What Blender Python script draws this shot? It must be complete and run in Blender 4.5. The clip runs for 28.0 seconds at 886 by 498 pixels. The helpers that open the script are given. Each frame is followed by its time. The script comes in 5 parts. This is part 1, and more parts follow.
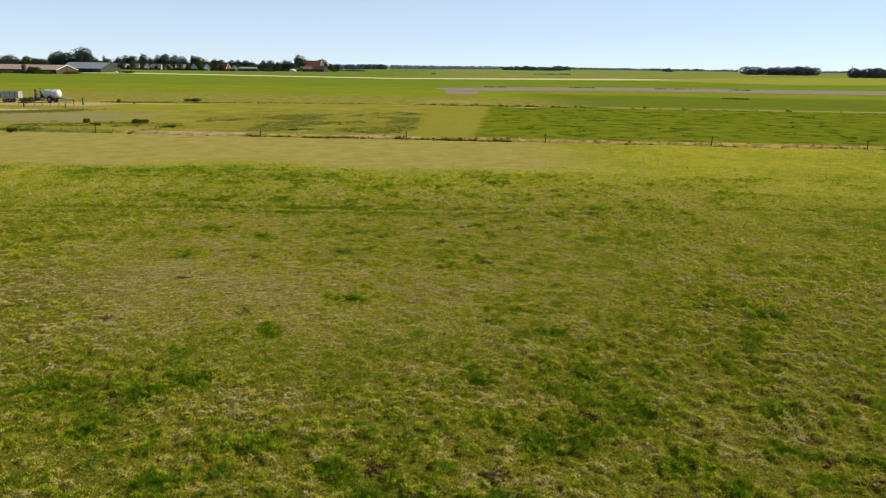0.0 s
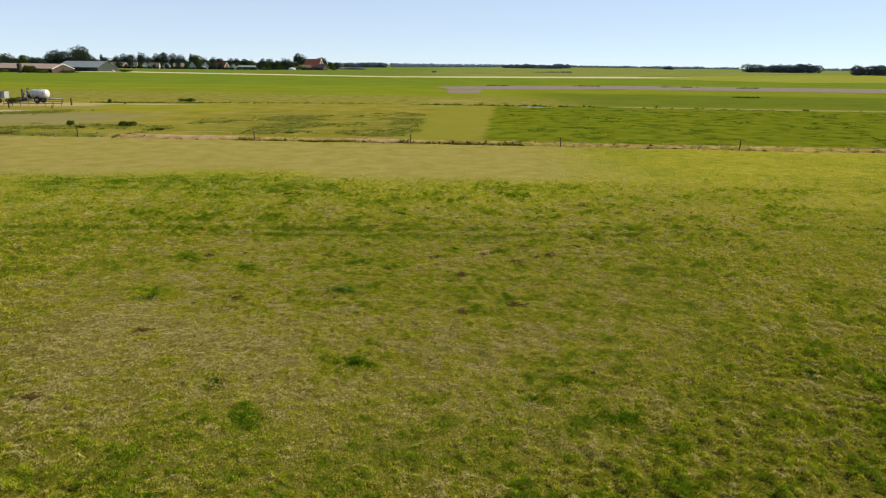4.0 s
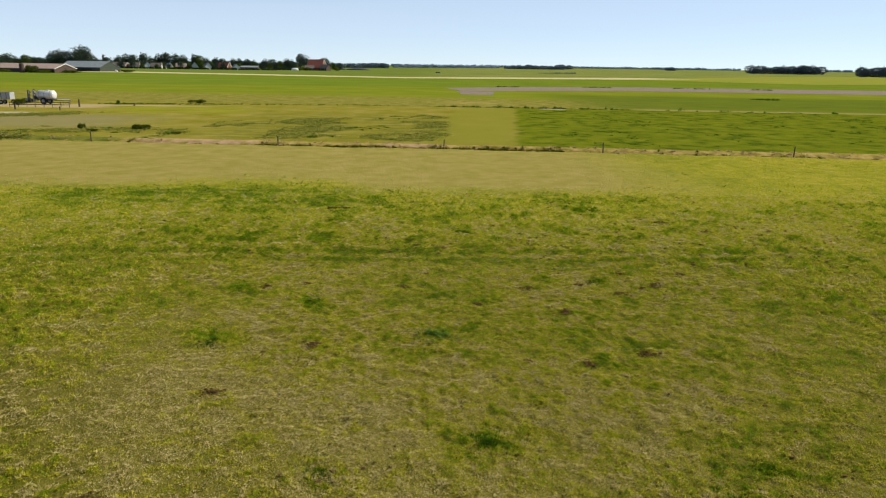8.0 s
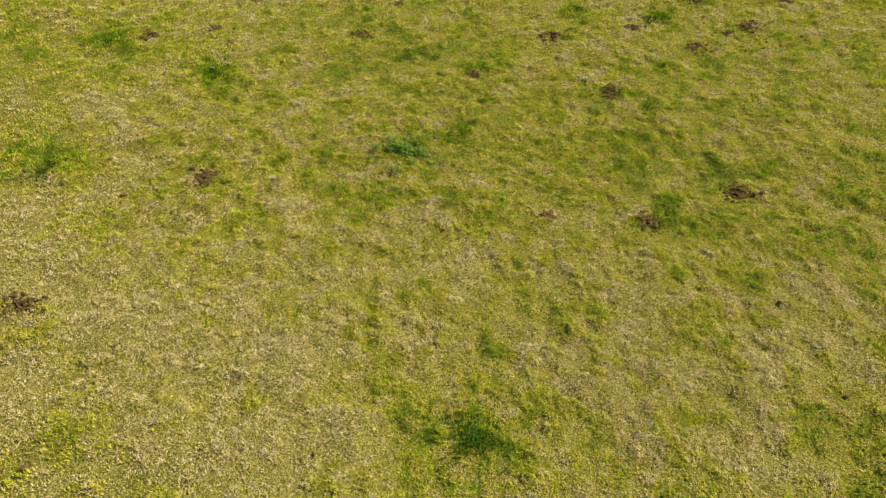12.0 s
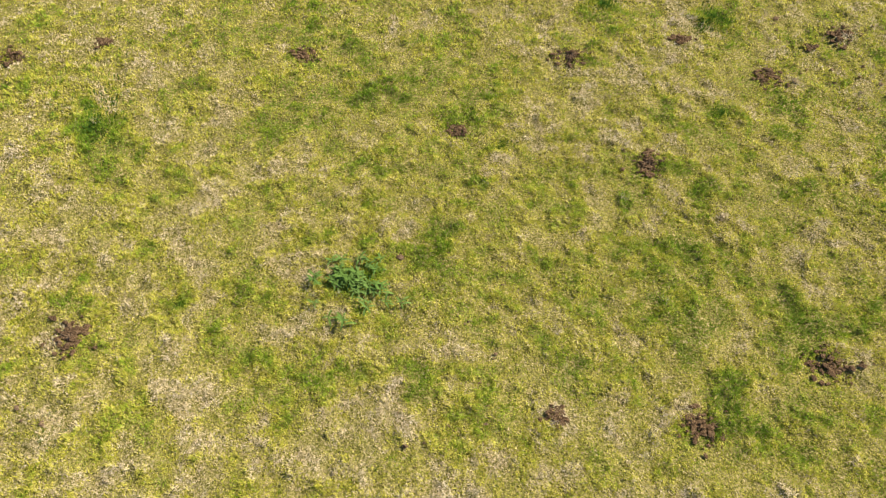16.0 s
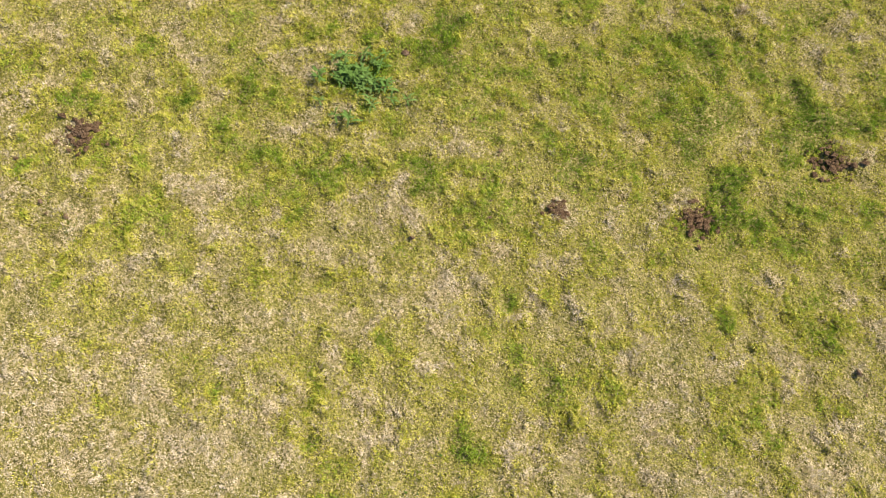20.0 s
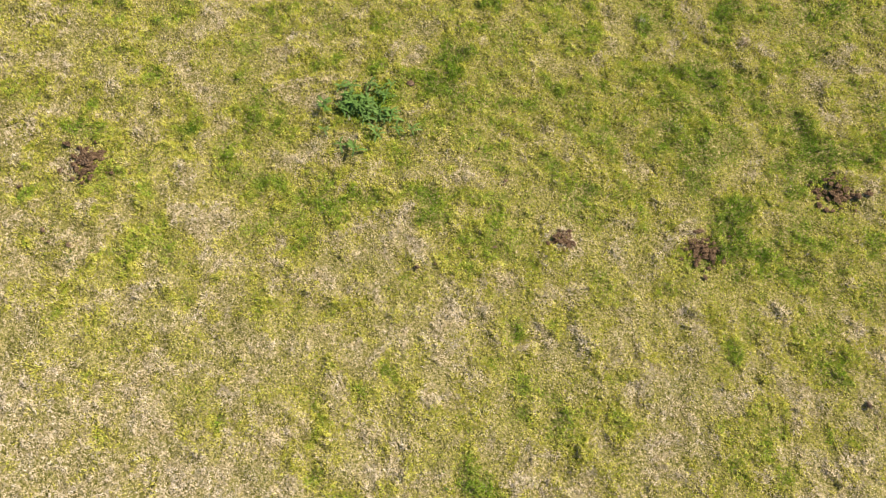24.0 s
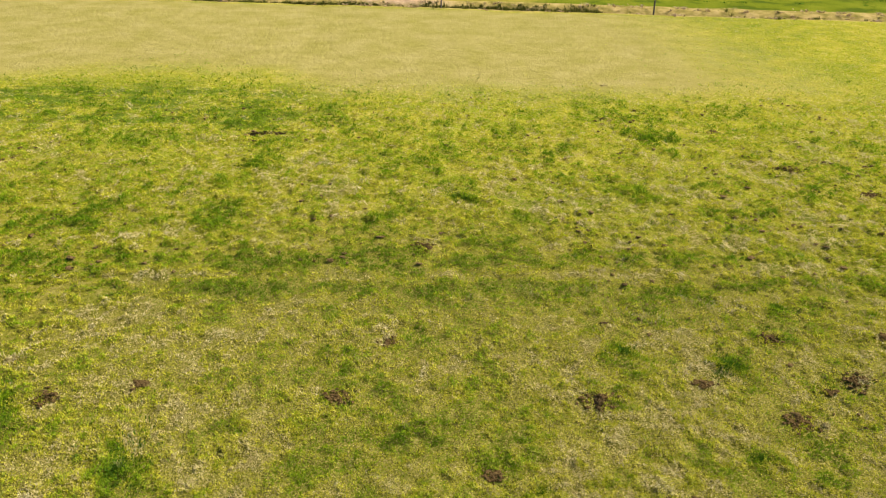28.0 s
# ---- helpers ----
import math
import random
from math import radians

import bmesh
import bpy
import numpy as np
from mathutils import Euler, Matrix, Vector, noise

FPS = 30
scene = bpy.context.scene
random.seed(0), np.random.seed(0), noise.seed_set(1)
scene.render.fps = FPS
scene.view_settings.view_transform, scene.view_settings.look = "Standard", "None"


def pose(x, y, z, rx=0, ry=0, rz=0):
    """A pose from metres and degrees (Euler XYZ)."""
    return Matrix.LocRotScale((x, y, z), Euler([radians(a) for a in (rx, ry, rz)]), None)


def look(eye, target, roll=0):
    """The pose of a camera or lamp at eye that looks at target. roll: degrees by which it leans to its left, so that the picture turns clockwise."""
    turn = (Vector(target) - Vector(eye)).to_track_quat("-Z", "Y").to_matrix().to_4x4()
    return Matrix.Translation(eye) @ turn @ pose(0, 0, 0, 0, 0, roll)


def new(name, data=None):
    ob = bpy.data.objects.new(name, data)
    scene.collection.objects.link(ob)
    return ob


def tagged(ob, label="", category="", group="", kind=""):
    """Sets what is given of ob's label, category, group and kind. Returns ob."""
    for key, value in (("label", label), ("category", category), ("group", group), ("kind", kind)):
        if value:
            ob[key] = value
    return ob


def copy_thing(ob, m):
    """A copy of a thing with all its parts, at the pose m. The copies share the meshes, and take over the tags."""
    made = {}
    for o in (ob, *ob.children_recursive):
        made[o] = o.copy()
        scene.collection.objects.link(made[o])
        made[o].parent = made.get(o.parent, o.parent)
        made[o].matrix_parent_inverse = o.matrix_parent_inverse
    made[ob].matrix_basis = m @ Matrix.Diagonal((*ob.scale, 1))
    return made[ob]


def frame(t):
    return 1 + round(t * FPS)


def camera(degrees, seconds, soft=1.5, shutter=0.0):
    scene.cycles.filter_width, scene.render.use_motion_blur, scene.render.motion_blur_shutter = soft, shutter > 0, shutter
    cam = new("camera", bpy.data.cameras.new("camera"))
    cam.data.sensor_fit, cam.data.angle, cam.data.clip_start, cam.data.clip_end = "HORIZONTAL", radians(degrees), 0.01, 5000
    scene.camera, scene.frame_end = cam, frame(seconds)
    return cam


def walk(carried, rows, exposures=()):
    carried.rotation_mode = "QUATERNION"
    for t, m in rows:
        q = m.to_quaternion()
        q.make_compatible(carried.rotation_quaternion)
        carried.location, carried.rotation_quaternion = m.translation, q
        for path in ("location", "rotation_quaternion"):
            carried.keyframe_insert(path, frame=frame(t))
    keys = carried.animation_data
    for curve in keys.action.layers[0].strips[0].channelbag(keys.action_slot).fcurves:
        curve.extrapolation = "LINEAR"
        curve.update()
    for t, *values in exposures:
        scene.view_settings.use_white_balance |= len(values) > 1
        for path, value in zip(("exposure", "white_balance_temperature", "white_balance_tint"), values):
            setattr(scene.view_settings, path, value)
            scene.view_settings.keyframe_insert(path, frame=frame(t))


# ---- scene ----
cam = camera(64.5, 28.0, soft=1.15)
PATH = [
    (0, (0.088, -2.784, 9.248), (0.076, -0.849, 8.743), 0.80),
    (0.5, (0.123, -1.845, 9.188), (0.112, 0.091, 8.684), 0.90),
    (1, (0.157, -0.880, 9.180), (0.147, 1.055, 8.675), 0.90),
    (1.5, (0.202, 0.067, 9.197), (0.192, 2.002, 8.691), 0.90),
    (2, (0.239, 0.807, 9.284), (0.227, 2.742, 8.777), 0.80),
    (2.5, (0.082, 1.661, 9.263), (0.071, 3.595, 8.755), 0.70),
    (3, (-0.127, 2.341, 9.267), (-0.139, 4.275, 8.757), 0.70),
    (3.5, (-0.436, 3.025, 9.242), (-0.448, 4.959, 8.732), 0.70),
    (5.5, (-2.526, 5.142, 9.299), (-2.538, 7.075, 8.790), 0.72),
    (6, (-3.120, 5.625, 9.305), (-3.133, 7.558, 8.794), 0.72),
    (6.5, (-3.743, 6.191, 9.283), (-3.755, 8.124, 8.772), 0.72),
    (7, (-4.168, 6.792, 9.258), (-4.180, 8.726, 8.748), 0.72),
    (7.5, (-4.577, 7.537, 9.270), (-4.588, 9.471, 8.759), 0.72),
    (8, (-4.843, 8.365, 9.244), (-4.855, 10.299, 8.736), 0.82),
    (8.5, (-4.926, 9.325, 9.218), (-4.939, 11.259, 8.711), 0.72),
    (9, (-4.899, 10.458, 9.154), (-4.912, 12.388, 8.633), 0.82),
    (9.5, (-4.760, 11.683, 9.207), (-4.775, 13.589, 8.601), 0.82),
    (10, (-4.680, 12.970, 9.195), (-4.694, 14.849, 8.510), 0.82),
    (10.5, (-4.535, 14.404, 9.153), (-4.550, 16.250, 8.386), 0.82),
    (11, (-4.428, 15.778, 9.171), (-4.442, 17.588, 8.322), 0.82),
    (11.5, (-4.255, 17.265, 9.142), (-4.273, 18.930, 8.034), 0.60),
    (12, (-4.145, 18.773, 9.200), (-4.163, 20.220, 7.819), 0.50),
    (12.5, (-3.998, 20.431, 9.336), (-4.023, 21.826, 7.904), 0.10),
    (13, (-3.856, 22.161, 9.379), (-3.883, 23.553, 7.942), 0.00),
    (13.5, (-3.725, 23.777, 9.361), (-3.755, 25.171, 7.927), -0.00),
    (15.5, (-3.684, 25.540, 9.252), (-3.706, 26.829, 7.722), 0.20),
    (16, (-3.759, 25.616, 9.295), (-3.769, 26.775, 7.665), 0.70),
    (16.5, (-3.748, 25.616, 9.280), (-3.763, 26.657, 7.573), 0.40),
    (17, (-3.720, 25.595, 9.281), (-3.742, 26.500, 7.497), -0.00),
    (17.5, (-3.652, 25.524, 9.286), (-3.682, 26.307, 7.445), -0.70),
    (18, (-3.605, 25.495, 9.299), (-3.637, 26.178, 7.420), -1.20),
    (18.5, (-3.585, 25.467, 9.306), (-3.621, 26.148, 7.426), -1.50),
    (19, (-3.607, 25.448, 9.319), (-3.642, 26.128, 7.439), -1.50),
    (19.5, (-3.602, 25.392, 9.306), (-3.639, 26.078, 7.428), -1.60),
    (20, (-3.648, 25.363, 9.302), (-3.683, 26.052, 7.424), -1.40),
    (20.5, (-3.745, 25.344, 9.264), (-3.768, 26.032, 7.387), -0.30),
    (21, (-3.794, 25.313, 9.229), (-3.815, 26.007, 7.353), -0.10),
    (21.5, (-3.845, 25.309, 9.226), (-3.862, 26.002, 7.350), 0.30),
    (23.5, (-3.775, 25.338, 9.263), (-3.804, 26.038, 7.390), -0.70),
    (24, (-3.784, 25.390, 9.261), (-3.809, 26.155, 7.413), -0.30),
    (24.5, (-3.800, 25.488, 9.303), (-3.822, 26.305, 7.477), -0.00),
    (25, (-3.872, 25.532, 9.322), (-3.883, 26.494, 7.568), 0.70),
    (25.5, (-3.937, 25.571, 9.361), (-3.940, 26.692, 7.705), 1.10),
    (26, (-3.963, 25.580, 9.351), (-3.967, 26.849, 7.806), 1.00),
    (26.5, (-3.989, 25.555, 9.353), (-4.005, 26.974, 7.944), 0.60),
    (27, (-4.165, 25.629, 9.351), (-4.172, 27.173, 8.079), 1.00),
    (27.5, (-4.352, 25.637, 9.317), (-4.357, 27.311, 8.224), 1.10),
    (28, (-4.529, 25.662, 9.348), (-4.538, 27.437, 8.425), 1.10),
]
walk(cam, [(t, look(eye, target, roll)) for t, eye, target, roll in PATH],
     [(0, 0.31, 7500, 3), (9, 0.3, 7500, 3), (11, 0.97, 7250, 6), (12, 1.0, 7200, 10), (13, 1.27, 6950, 14), (17, 1.39, 5780, 35), (24, 1.37, 5730, 36), (26, 1.36, 6600, 20), (28, 1.08, 7080, 9)])

# ---- light ----
SUN_AZIMUTH, SUN_HEIGHT = 69.0, 42.0
world = bpy.data.worlds.new("sky")
scene.world = world
world.use_nodes = True
sky = world.node_tree.nodes.new("ShaderNodeTexSky")
sky.sky_type, sky.sun_disc = "NISHITA", False
sky.sun_elevation, sky.sun_rotation = radians(SUN_HEIGHT), radians(SUN_AZIMUTH)
sky.altitude, sky.air_density, sky.dust_density, sky.ozone_density = 0.0, 0.5, 0.0, 1.5
world.node_tree.nodes["Background"].inputs["Strength"].default_value = 0.105
# light summer haze: the brightest, lowest part of the sky evens out to one pale blue
parts = world.node_tree.nodes.new("ShaderNodeSeparateColor")
haze_at = world.node_tree.nodes.new("ShaderNodeMapRange")
haze_at.inputs[1].default_value, haze_at.inputs[2].default_value, haze_at.inputs[4].default_value = 2.6, 4.4, 0.6
haze = world.node_tree.nodes.new("ShaderNodeMix")
haze.data_type = "RGBA"
haze.inputs[7].default_value = (5.2, 6.2, 8.6, 1)
world.node_tree.links.new(sky.outputs["Color"], parts.inputs[0])
world.node_tree.links.new(parts.outputs[1], haze_at.inputs[0])
world.node_tree.links.new(haze_at.outputs[0], haze.inputs[0])
clear = world.node_tree.nodes.new("ShaderNodeMix")
clear.data_type, clear.blend_type = "RGBA", "MULTIPLY"
clear.inputs[0].default_value, clear.inputs[7].default_value = 1.0, (0.88, 0.99, 1.17, 1)
world.node_tree.links.new(sky.outputs["Color"], clear.inputs[6])
world.node_tree.links.new(clear.outputs[2], haze.inputs[6])
world.node_tree.links.new(haze.outputs[2], world.node_tree.nodes["Background"].inputs["Color"])
sun = new("sun", bpy.data.lights.new("sun", "SUN"))
sun.data.energy, sun.data.angle, sun.data.color = 5.0, radians(0.53), (1.0, 0.95, 0.86)
sun.matrix_world = look((0, 0, 0), (
    -math.sin(radians(SUN_AZIMUTH)) * math.cos(radians(SUN_HEIGHT)),
    -math.cos(radians(SUN_AZIMUTH)) * math.cos(radians(SUN_HEIGHT)),
    -math.sin(radians(SUN_HEIGHT))))


# ---- materials ----
class Mat:
    """A node material with short calls for its nodes."""

    def __init__(self, name, rough=0.9, metal=0.0, spec=0.3):
        self.m = bpy.data.materials.new(name)
        self.m.use_nodes = True
        self.t = self.m.node_tree
        self.b = self.t.nodes["Principled BSDF"]
        self.b.inputs["Roughness"].default_value = rough
        self.b.inputs["Metallic"].default_value = metal
        self.b.inputs["Specular IOR Level"].default_value = spec
        self.geo = self.t.nodes.new("ShaderNodeNewGeometry")
        self.pos = self.geo.outputs["Position"]

    def put(self, socket, v):
        if isinstance(v, bpy.types.NodeSocket):
            self.t.links.new(v, socket)
        elif isinstance(v, tuple) and len(v) == 3 and socket.type == "RGBA":
            socket.default_value = (*v, 1)
        else:
            socket.default_value = v

    def scaled(self, sx, sy, sz, vec=None):
        n = self.t.nodes.new("ShaderNodeVectorMath")
        n.operation = "MULTIPLY"
        self.put(n.inputs[0], vec or self.pos)
        n.inputs[1].default_value = (sx, sy, sz)
        return n.outputs[0]

    def grain(self, scale, detail=3.0, rough=0.55, vec=None):
        n = self.t.nodes.new("ShaderNodeTexNoise")
        self.put(n.inputs["Vector"], vec or self.pos)
        n.inputs["Scale"].default_value, n.inputs["Detail"].default_value, n.inputs["Roughness"].default_value = scale, detail, rough
        return n.outputs["Fac"]

    def ramp(self, fac, *stops):
        n = self.t.nodes.new("ShaderNodeValToRGB")
        els = n.color_ramp.elements
        while len(els) < len(stops):
            els.new(0.5)
        for e, (p, c) in zip(els, stops):
            e.position, e.color = p, (*c, 1)
        self.put(n.inputs[0], fac)
        return n.outputs[0]

    def mix(self, fac, a, b):
        n = self.t.nodes.new("ShaderNodeMix")
        n.data_type = "RGBA"
        self.put(n.inputs[0], fac), self.put(n.inputs[6], a), self.put(n.inputs[7], b)
        return n.outputs[2]

    def math(self, op, a, b=0.0):
        n = self.t.nodes.new("ShaderNodeMath")
        n.operation = op
        self.put(n.inputs[0], a), self.put(n.inputs[1], b)
        return n.outputs[0]

    def step(self, v, lo, hi):
        """0 at lo, 1 at hi, smooth between."""
        n = self.t.nodes.new("ShaderNodeMapRange")
        n.interpolation_type = "SMOOTHSTEP"
        self.put(n.inputs[0], v)
        if lo <= hi:
            n.inputs[1].default_value, n.inputs[2].default_value = lo, hi
        else:
            n.inputs[1].default_value, n.inputs[2].default_value, n.inputs[3].default_value, n.inputs[4].default_value = hi, lo, 1, 0
        return n.outputs[0]

    def band(self, v, a, b, soft):
        return self.math("MULTIPLY", self.step(v, a - soft, a + soft), self.step(v, b + soft, b - soft))

    def times(self, *vs):
        out = vs[0]
        for v in vs[1:]:
            out = self.math("MULTIPLY", out, v)
        return out

    def bump(self, height, strength=0.4, distance=0.02):
        n = self.t.nodes.new("ShaderNodeBump")
        n.inputs["Strength"].default_value, n.inputs["Distance"].default_value = strength, distance
        self.put(n.inputs["Height"], height)
        self.put(self.b.inputs["Normal"], n.outputs[0])

    def color(self, c):
        self.put(self.b.inputs["Base Color"], c)
        return self


def speckled(name, a, b, scale=3.0, rough=0.9, metal=0.0, spec=0.3, bump=0.3, depth=0.01):
    """Two tones broken up at two scales, with fine relief."""
    m = Mat(name, rough, metal, spec)
    f = m.math("ADD", m.math("MULTIPLY", m.grain(scale), 0.6), m.math("MULTIPLY", m.grain(scale * 9, 2.0), 0.4))
    m.color(m.ramp(f, (0.35, a), (0.66, b)))
    m.bump(m.grain(scale * 14, 3.0), bump, depth)
    return m.m


def leafy(name, a, b, c, through_light=0.3, rough=0.75, wide=0.35, tufted=0.0):
    """Foliage: each blade or leaf has its own tone, shifted in broad patches, and lets some light through."""
    m = Mat(name, rough, 0.0, 0.0)
    f = m.math("ADD", m.math("MULTIPLY", m.geo.outputs["Random Per Island"], 0.75 - wide - tufted), m.math("MULTIPLY", m.grain(0.45, 3.0), wide))
    f = m.math("ADD", f, m.math("MULTIPLY", m.grain(4.5, 2.0), 0.25 + tufted))
    col = m.ramp(f, (0.22, a), (0.5, b), (0.78, c))
    m.color(col)
    tr = m.t.nodes.new("ShaderNodeBsdfTranslucent")
    m.put(tr.inputs["Color"], col)
    mx = m.t.nodes.new("ShaderNodeMixShader")
    mx.inputs[0].default_value = through_light
    m.put(mx.inputs[1], m.b.outputs[0]), m.put(mx.inputs[2], tr.outputs[0])
    m.put(m.t.nodes["Material Output"].inputs["Surface"], mx.outputs[0])
    return m.m


def pasture():
    """The whole sheet of ground: grazed turf, a mown strip, rough ditch banks, and the fields beyond."""
    m = Mat("pasture", 0.95, 0.0, 0.0)
    sep = m.t.nodes.new("ShaderNodeSeparateXYZ")
    wob = m.t.nodes.new("ShaderNodeVectorMath")
    wob.operation = "ADD"
    nz = m.t.nodes.new("ShaderNodeTexNoise")
    m.put(nz.inputs["Vector"], m.pos)
    nz.inputs["Scale"].default_value, nz.inputs["Detail"].default_value = 0.22, 4.0
    sh = m.scaled(3.4, 2.2, 0, nz.outputs["Color"])
    m.put(wob.inputs[0], m.pos), m.put(wob.inputs[1], sh)
    m.put(sep.inputs[0], wob.outputs[0])
    x, y = sep.outputs[0], sep.outputs[1]
    x, y = m.math("SUBTRACT", x, 1.7), m.math("SUBTRACT", y, 1.1)
    fine = m.math("ADD", m.math("MULTIPLY", m.grain(7.0, 4.0, 0.7), 0.6), m.math("MULTIPLY", m.grain(38.0, 2.0), 0.4))
    patch = m.math("ADD", m.math("MULTIPLY", m.grain(0.75, 5.0, 0.62), 0.62), m.math("MULTIPLY", m.grain(0.09, 3.0), 0.38))
    v = m.math("ADD", y, m.math("MULTIPLY", x, 0.07))
    # grazed turf
    turf = m.ramp(patch, (0.34, (0.11, 0.15, 0.006)), (0.46, (0.19, 0.21, 0.01)), (0.56, (0.27, 0.255, 0.018)), (0.68, (0.37, 0.31, 0.07)))
    turf = m.mix(m.step(fine, 0.5, 0.62), turf, (0.34, 0.27, 0.1))
    turf = m.mix(m.step(fine, 0.47, 0.36), turf, (0.055, 0.065, 0.008))
    # dry patch
    dx, dy = m.math("MULTIPLY", m.math("ADD", x, 17.0), 0.11), m.math("MULTIPLY", m.math("SUBTRACT", y, 25.7), 0.2)
    dry = m.step(m.math("ADD", m.math("MULTIPLY", dx, dx), m.math("MULTIPLY", dy, dy)), 1.2, 0.2)
    turf = m.mix(m.math("MULTIPLY", dry, 0.55), turf, (0.27, 0.215, 0.07))
    # thatch and soil between the blades of the thicker turf, darkened as if shaded
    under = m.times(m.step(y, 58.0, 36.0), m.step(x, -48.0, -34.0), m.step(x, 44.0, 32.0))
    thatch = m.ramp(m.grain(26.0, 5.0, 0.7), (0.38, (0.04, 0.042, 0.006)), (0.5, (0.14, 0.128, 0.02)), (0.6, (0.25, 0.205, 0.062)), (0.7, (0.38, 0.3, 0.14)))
    # near-black tones paint in the shade between tussocks
    shaded_litter = m.ramp(m.grain(14.0, 5.0, 0.74), (0.38, (0.015, 0.019, 0.002)), (0.52, (0.075, 0.074, 0.009)), (0.68, (0.2, 0.165, 0.045)))
    hx, hy = m.math("MULTIPLY", m.math("ADD", x, 3.7), 0.08), m.math("MULTIPLY", m.math("SUBTRACT", y, 31.6), 0.08)
    hover = m.step(m.math("ADD", m.math("MULTIPLY", hx, hx), m.math("MULTIPLY", hy, hy)), 1.6, 0.4)
    turf = m.mix(m.math("MULTIPLY", under, m.math("ADD", 0.62, m.math("MULTIPLY", m.step(y, 32.0, 24.0), 0.2))), turf, shaded_litter)
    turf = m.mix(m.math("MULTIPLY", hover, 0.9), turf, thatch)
    # pale mown strip before the ditch
    pale = m.ramp(m.grain(0.5, 4.0), (0.3, (0.225, 0.195, 0.045)), (0.7, (0.295, 0.247, 0.085)))
    bulge = m.math("MULTIPLY", m.band(x, -27.0, -13.0, 3.0), -3.6)
    pale_at = m.times(m.step(m.math("ADD", m.math("ADD", y, bulge), m.math("MULTIPLY", m.grain(0.16, 3.0), 6.0)), 61.5, 67.0), m.step(v, 87.2, 86.0), m.step(x, 20.0, 5.5))
    out = m.mix(pale_at, turf, pale)
    rim = m.times(m.band(y, 54.0, 61.0, 1.8), m.band(x, -34.0, -11.0, 3.0), m.step(m.grain(0.35, 3.0, 0.6, m.scaled(1, 2.5, 1)), 0.4, 0.56))
    out = m.mix(m.math("MULTIPLY", rim, 0.75), out, (0.05, 0.095, 0.01))
    # ditch banks
    bank = m.ramp(m.grain(0.8, 5.0, 0.65), (0.33, (0.15, 0.13, 0.028)), (0.48, (0.27, 0.21, 0.06)), (0.66, (0.42, 0.31, 0.12)))
    bare = m.ramp(m.grain(0.9, 5.0, 0.65), (0.35, (0.3, 0.2, 0.1)), (0.65, (0.46, 0.32, 0.19)))
    bare_at = m.math("ADD", m.band(x, -43.0, -27.5, 1.5), m.times(m.band(x, -13.0, -5.0, 1.5), m.step(v, 89.5, 90.5)))
    bare_at = m.times(bare_at, m.step(m.grain(0.35, 4.0, 0.6, m.scaled(1, 2.0, 1)), 0.36, 0.5))
    bank = m.mix(m.step(x, -43.0, -46.0), bank, m.ramp(m.grain(0.5, 4.0, 0.6), (0.35, (0.1, 0.125, 0.018)), (0.65, (0.2, 0.195, 0.045))))
    out = m.mix(m.band(v, 87.3, 92.0, 0.6), out, m.mix(bare_at, bank, bare))
    # second field
    streak = m.grain(0.16, 5.0, 0.65, m.scaled(1.0, 0.8, 1.0))
    olive = m.ramp(streak, (0.35, (0.175, 0.16, 0.02)), (0.52, (0.215, 0.19, 0.035)), (0.7, (0.27, 0.22, 0.06)))
    bright = m.ramp(m.grain(0.3, 4.0, 0.6, m.scaled(1.0, 0.9, 1.0)), (0.36, (0.062, 0.088, 0.01)), (0.47, (0.108, 0.132, 0.011)), (0.68, (0.155, 0.168, 0.016)))
    skew = m.math("SUBTRACT", x, m.math("MULTIPLY", m.math("SUBTRACT", y, 90.0), 0.083))
    second = m.mix(m.step(skew, 2.4, 3.8), olive, bright)
    pstrip = m.times(m.band(skew, -9.0, 3.0, 1.5), m.step(y, 92.0, 95.0))
    second = m.mix(m.math("MULTIPLY", pstrip, 0.8), second, (0.195, 0.19, 0.03))
    weeds = m.times(m.band(y, 96.0, 142.0, 4.0), m.band(x, -40.0, -7.0, 4.0), m.step(m.grain(0.2, 4.0, 0.6, m.scaled(1, 2.6, 1)), 0.45, 0.6))
    second = m.mix(m.math("MULTIPLY", weeds, 0.7), second, (0.115, 0.13, 0.025))
    second = m.mix(m.math("MULTIPLY", m.times(m.band(y, 107.0, 131.0, 5.0), m.step(x, -46.0, -62.0)), 0.7), second, (0.215, 0.19, 0.1))
    lime = m.times(m.band(y, 139.0, 157.0, 4.0), m.band(x, -70.0, -44.0, 5.0), m.step(m.grain(0.08, 3.0, 0.6, m.scaled(1, 3.0, 1)), 0.36, 0.56))
    second = m.mix(m.math("MULTIPLY", lime, 0.75), second, (0.22, 0.235, 0.022))
    out = m.mix(m.step(v, 91.6, 92.6), out, second)
    # farm track and yard
    sand = m.times(m.band(y, 148.5, 159.0, 2.0), m.step(x, -70.0, -82.0))
    sand = m.math("ADD", sand, m.times(m.band(y, 157.5, 161.0, 0.8), m.step(x, -52.0, -66.0)))
    out = m.mix(m.math("MINIMUM", sand, 0.9), out, (0.36, 0.285, 0.165))
    pad = m.times(m.band(y, 131.0, 136.0, 1.0), m.step(x, -77.0, -80.0))
    out = m.mix(m.math("MULTIPLY", pad, 0.8), out, (0.42, 0.37, 0.27))
    # third field, its ditch and reed line
    reed = m.times(m.band(v, 171.0, 174.5, 0.8), m.step(x, 34.0, 42.0))
    third = m.ramp(m.grain(0.05, 5.0, 0.6, m.scaled(1.0, 1.2, 1.0)), (0.3, (0.135, 0.165, 0.016)), (0.7, (0.185, 0.21, 0.024)))
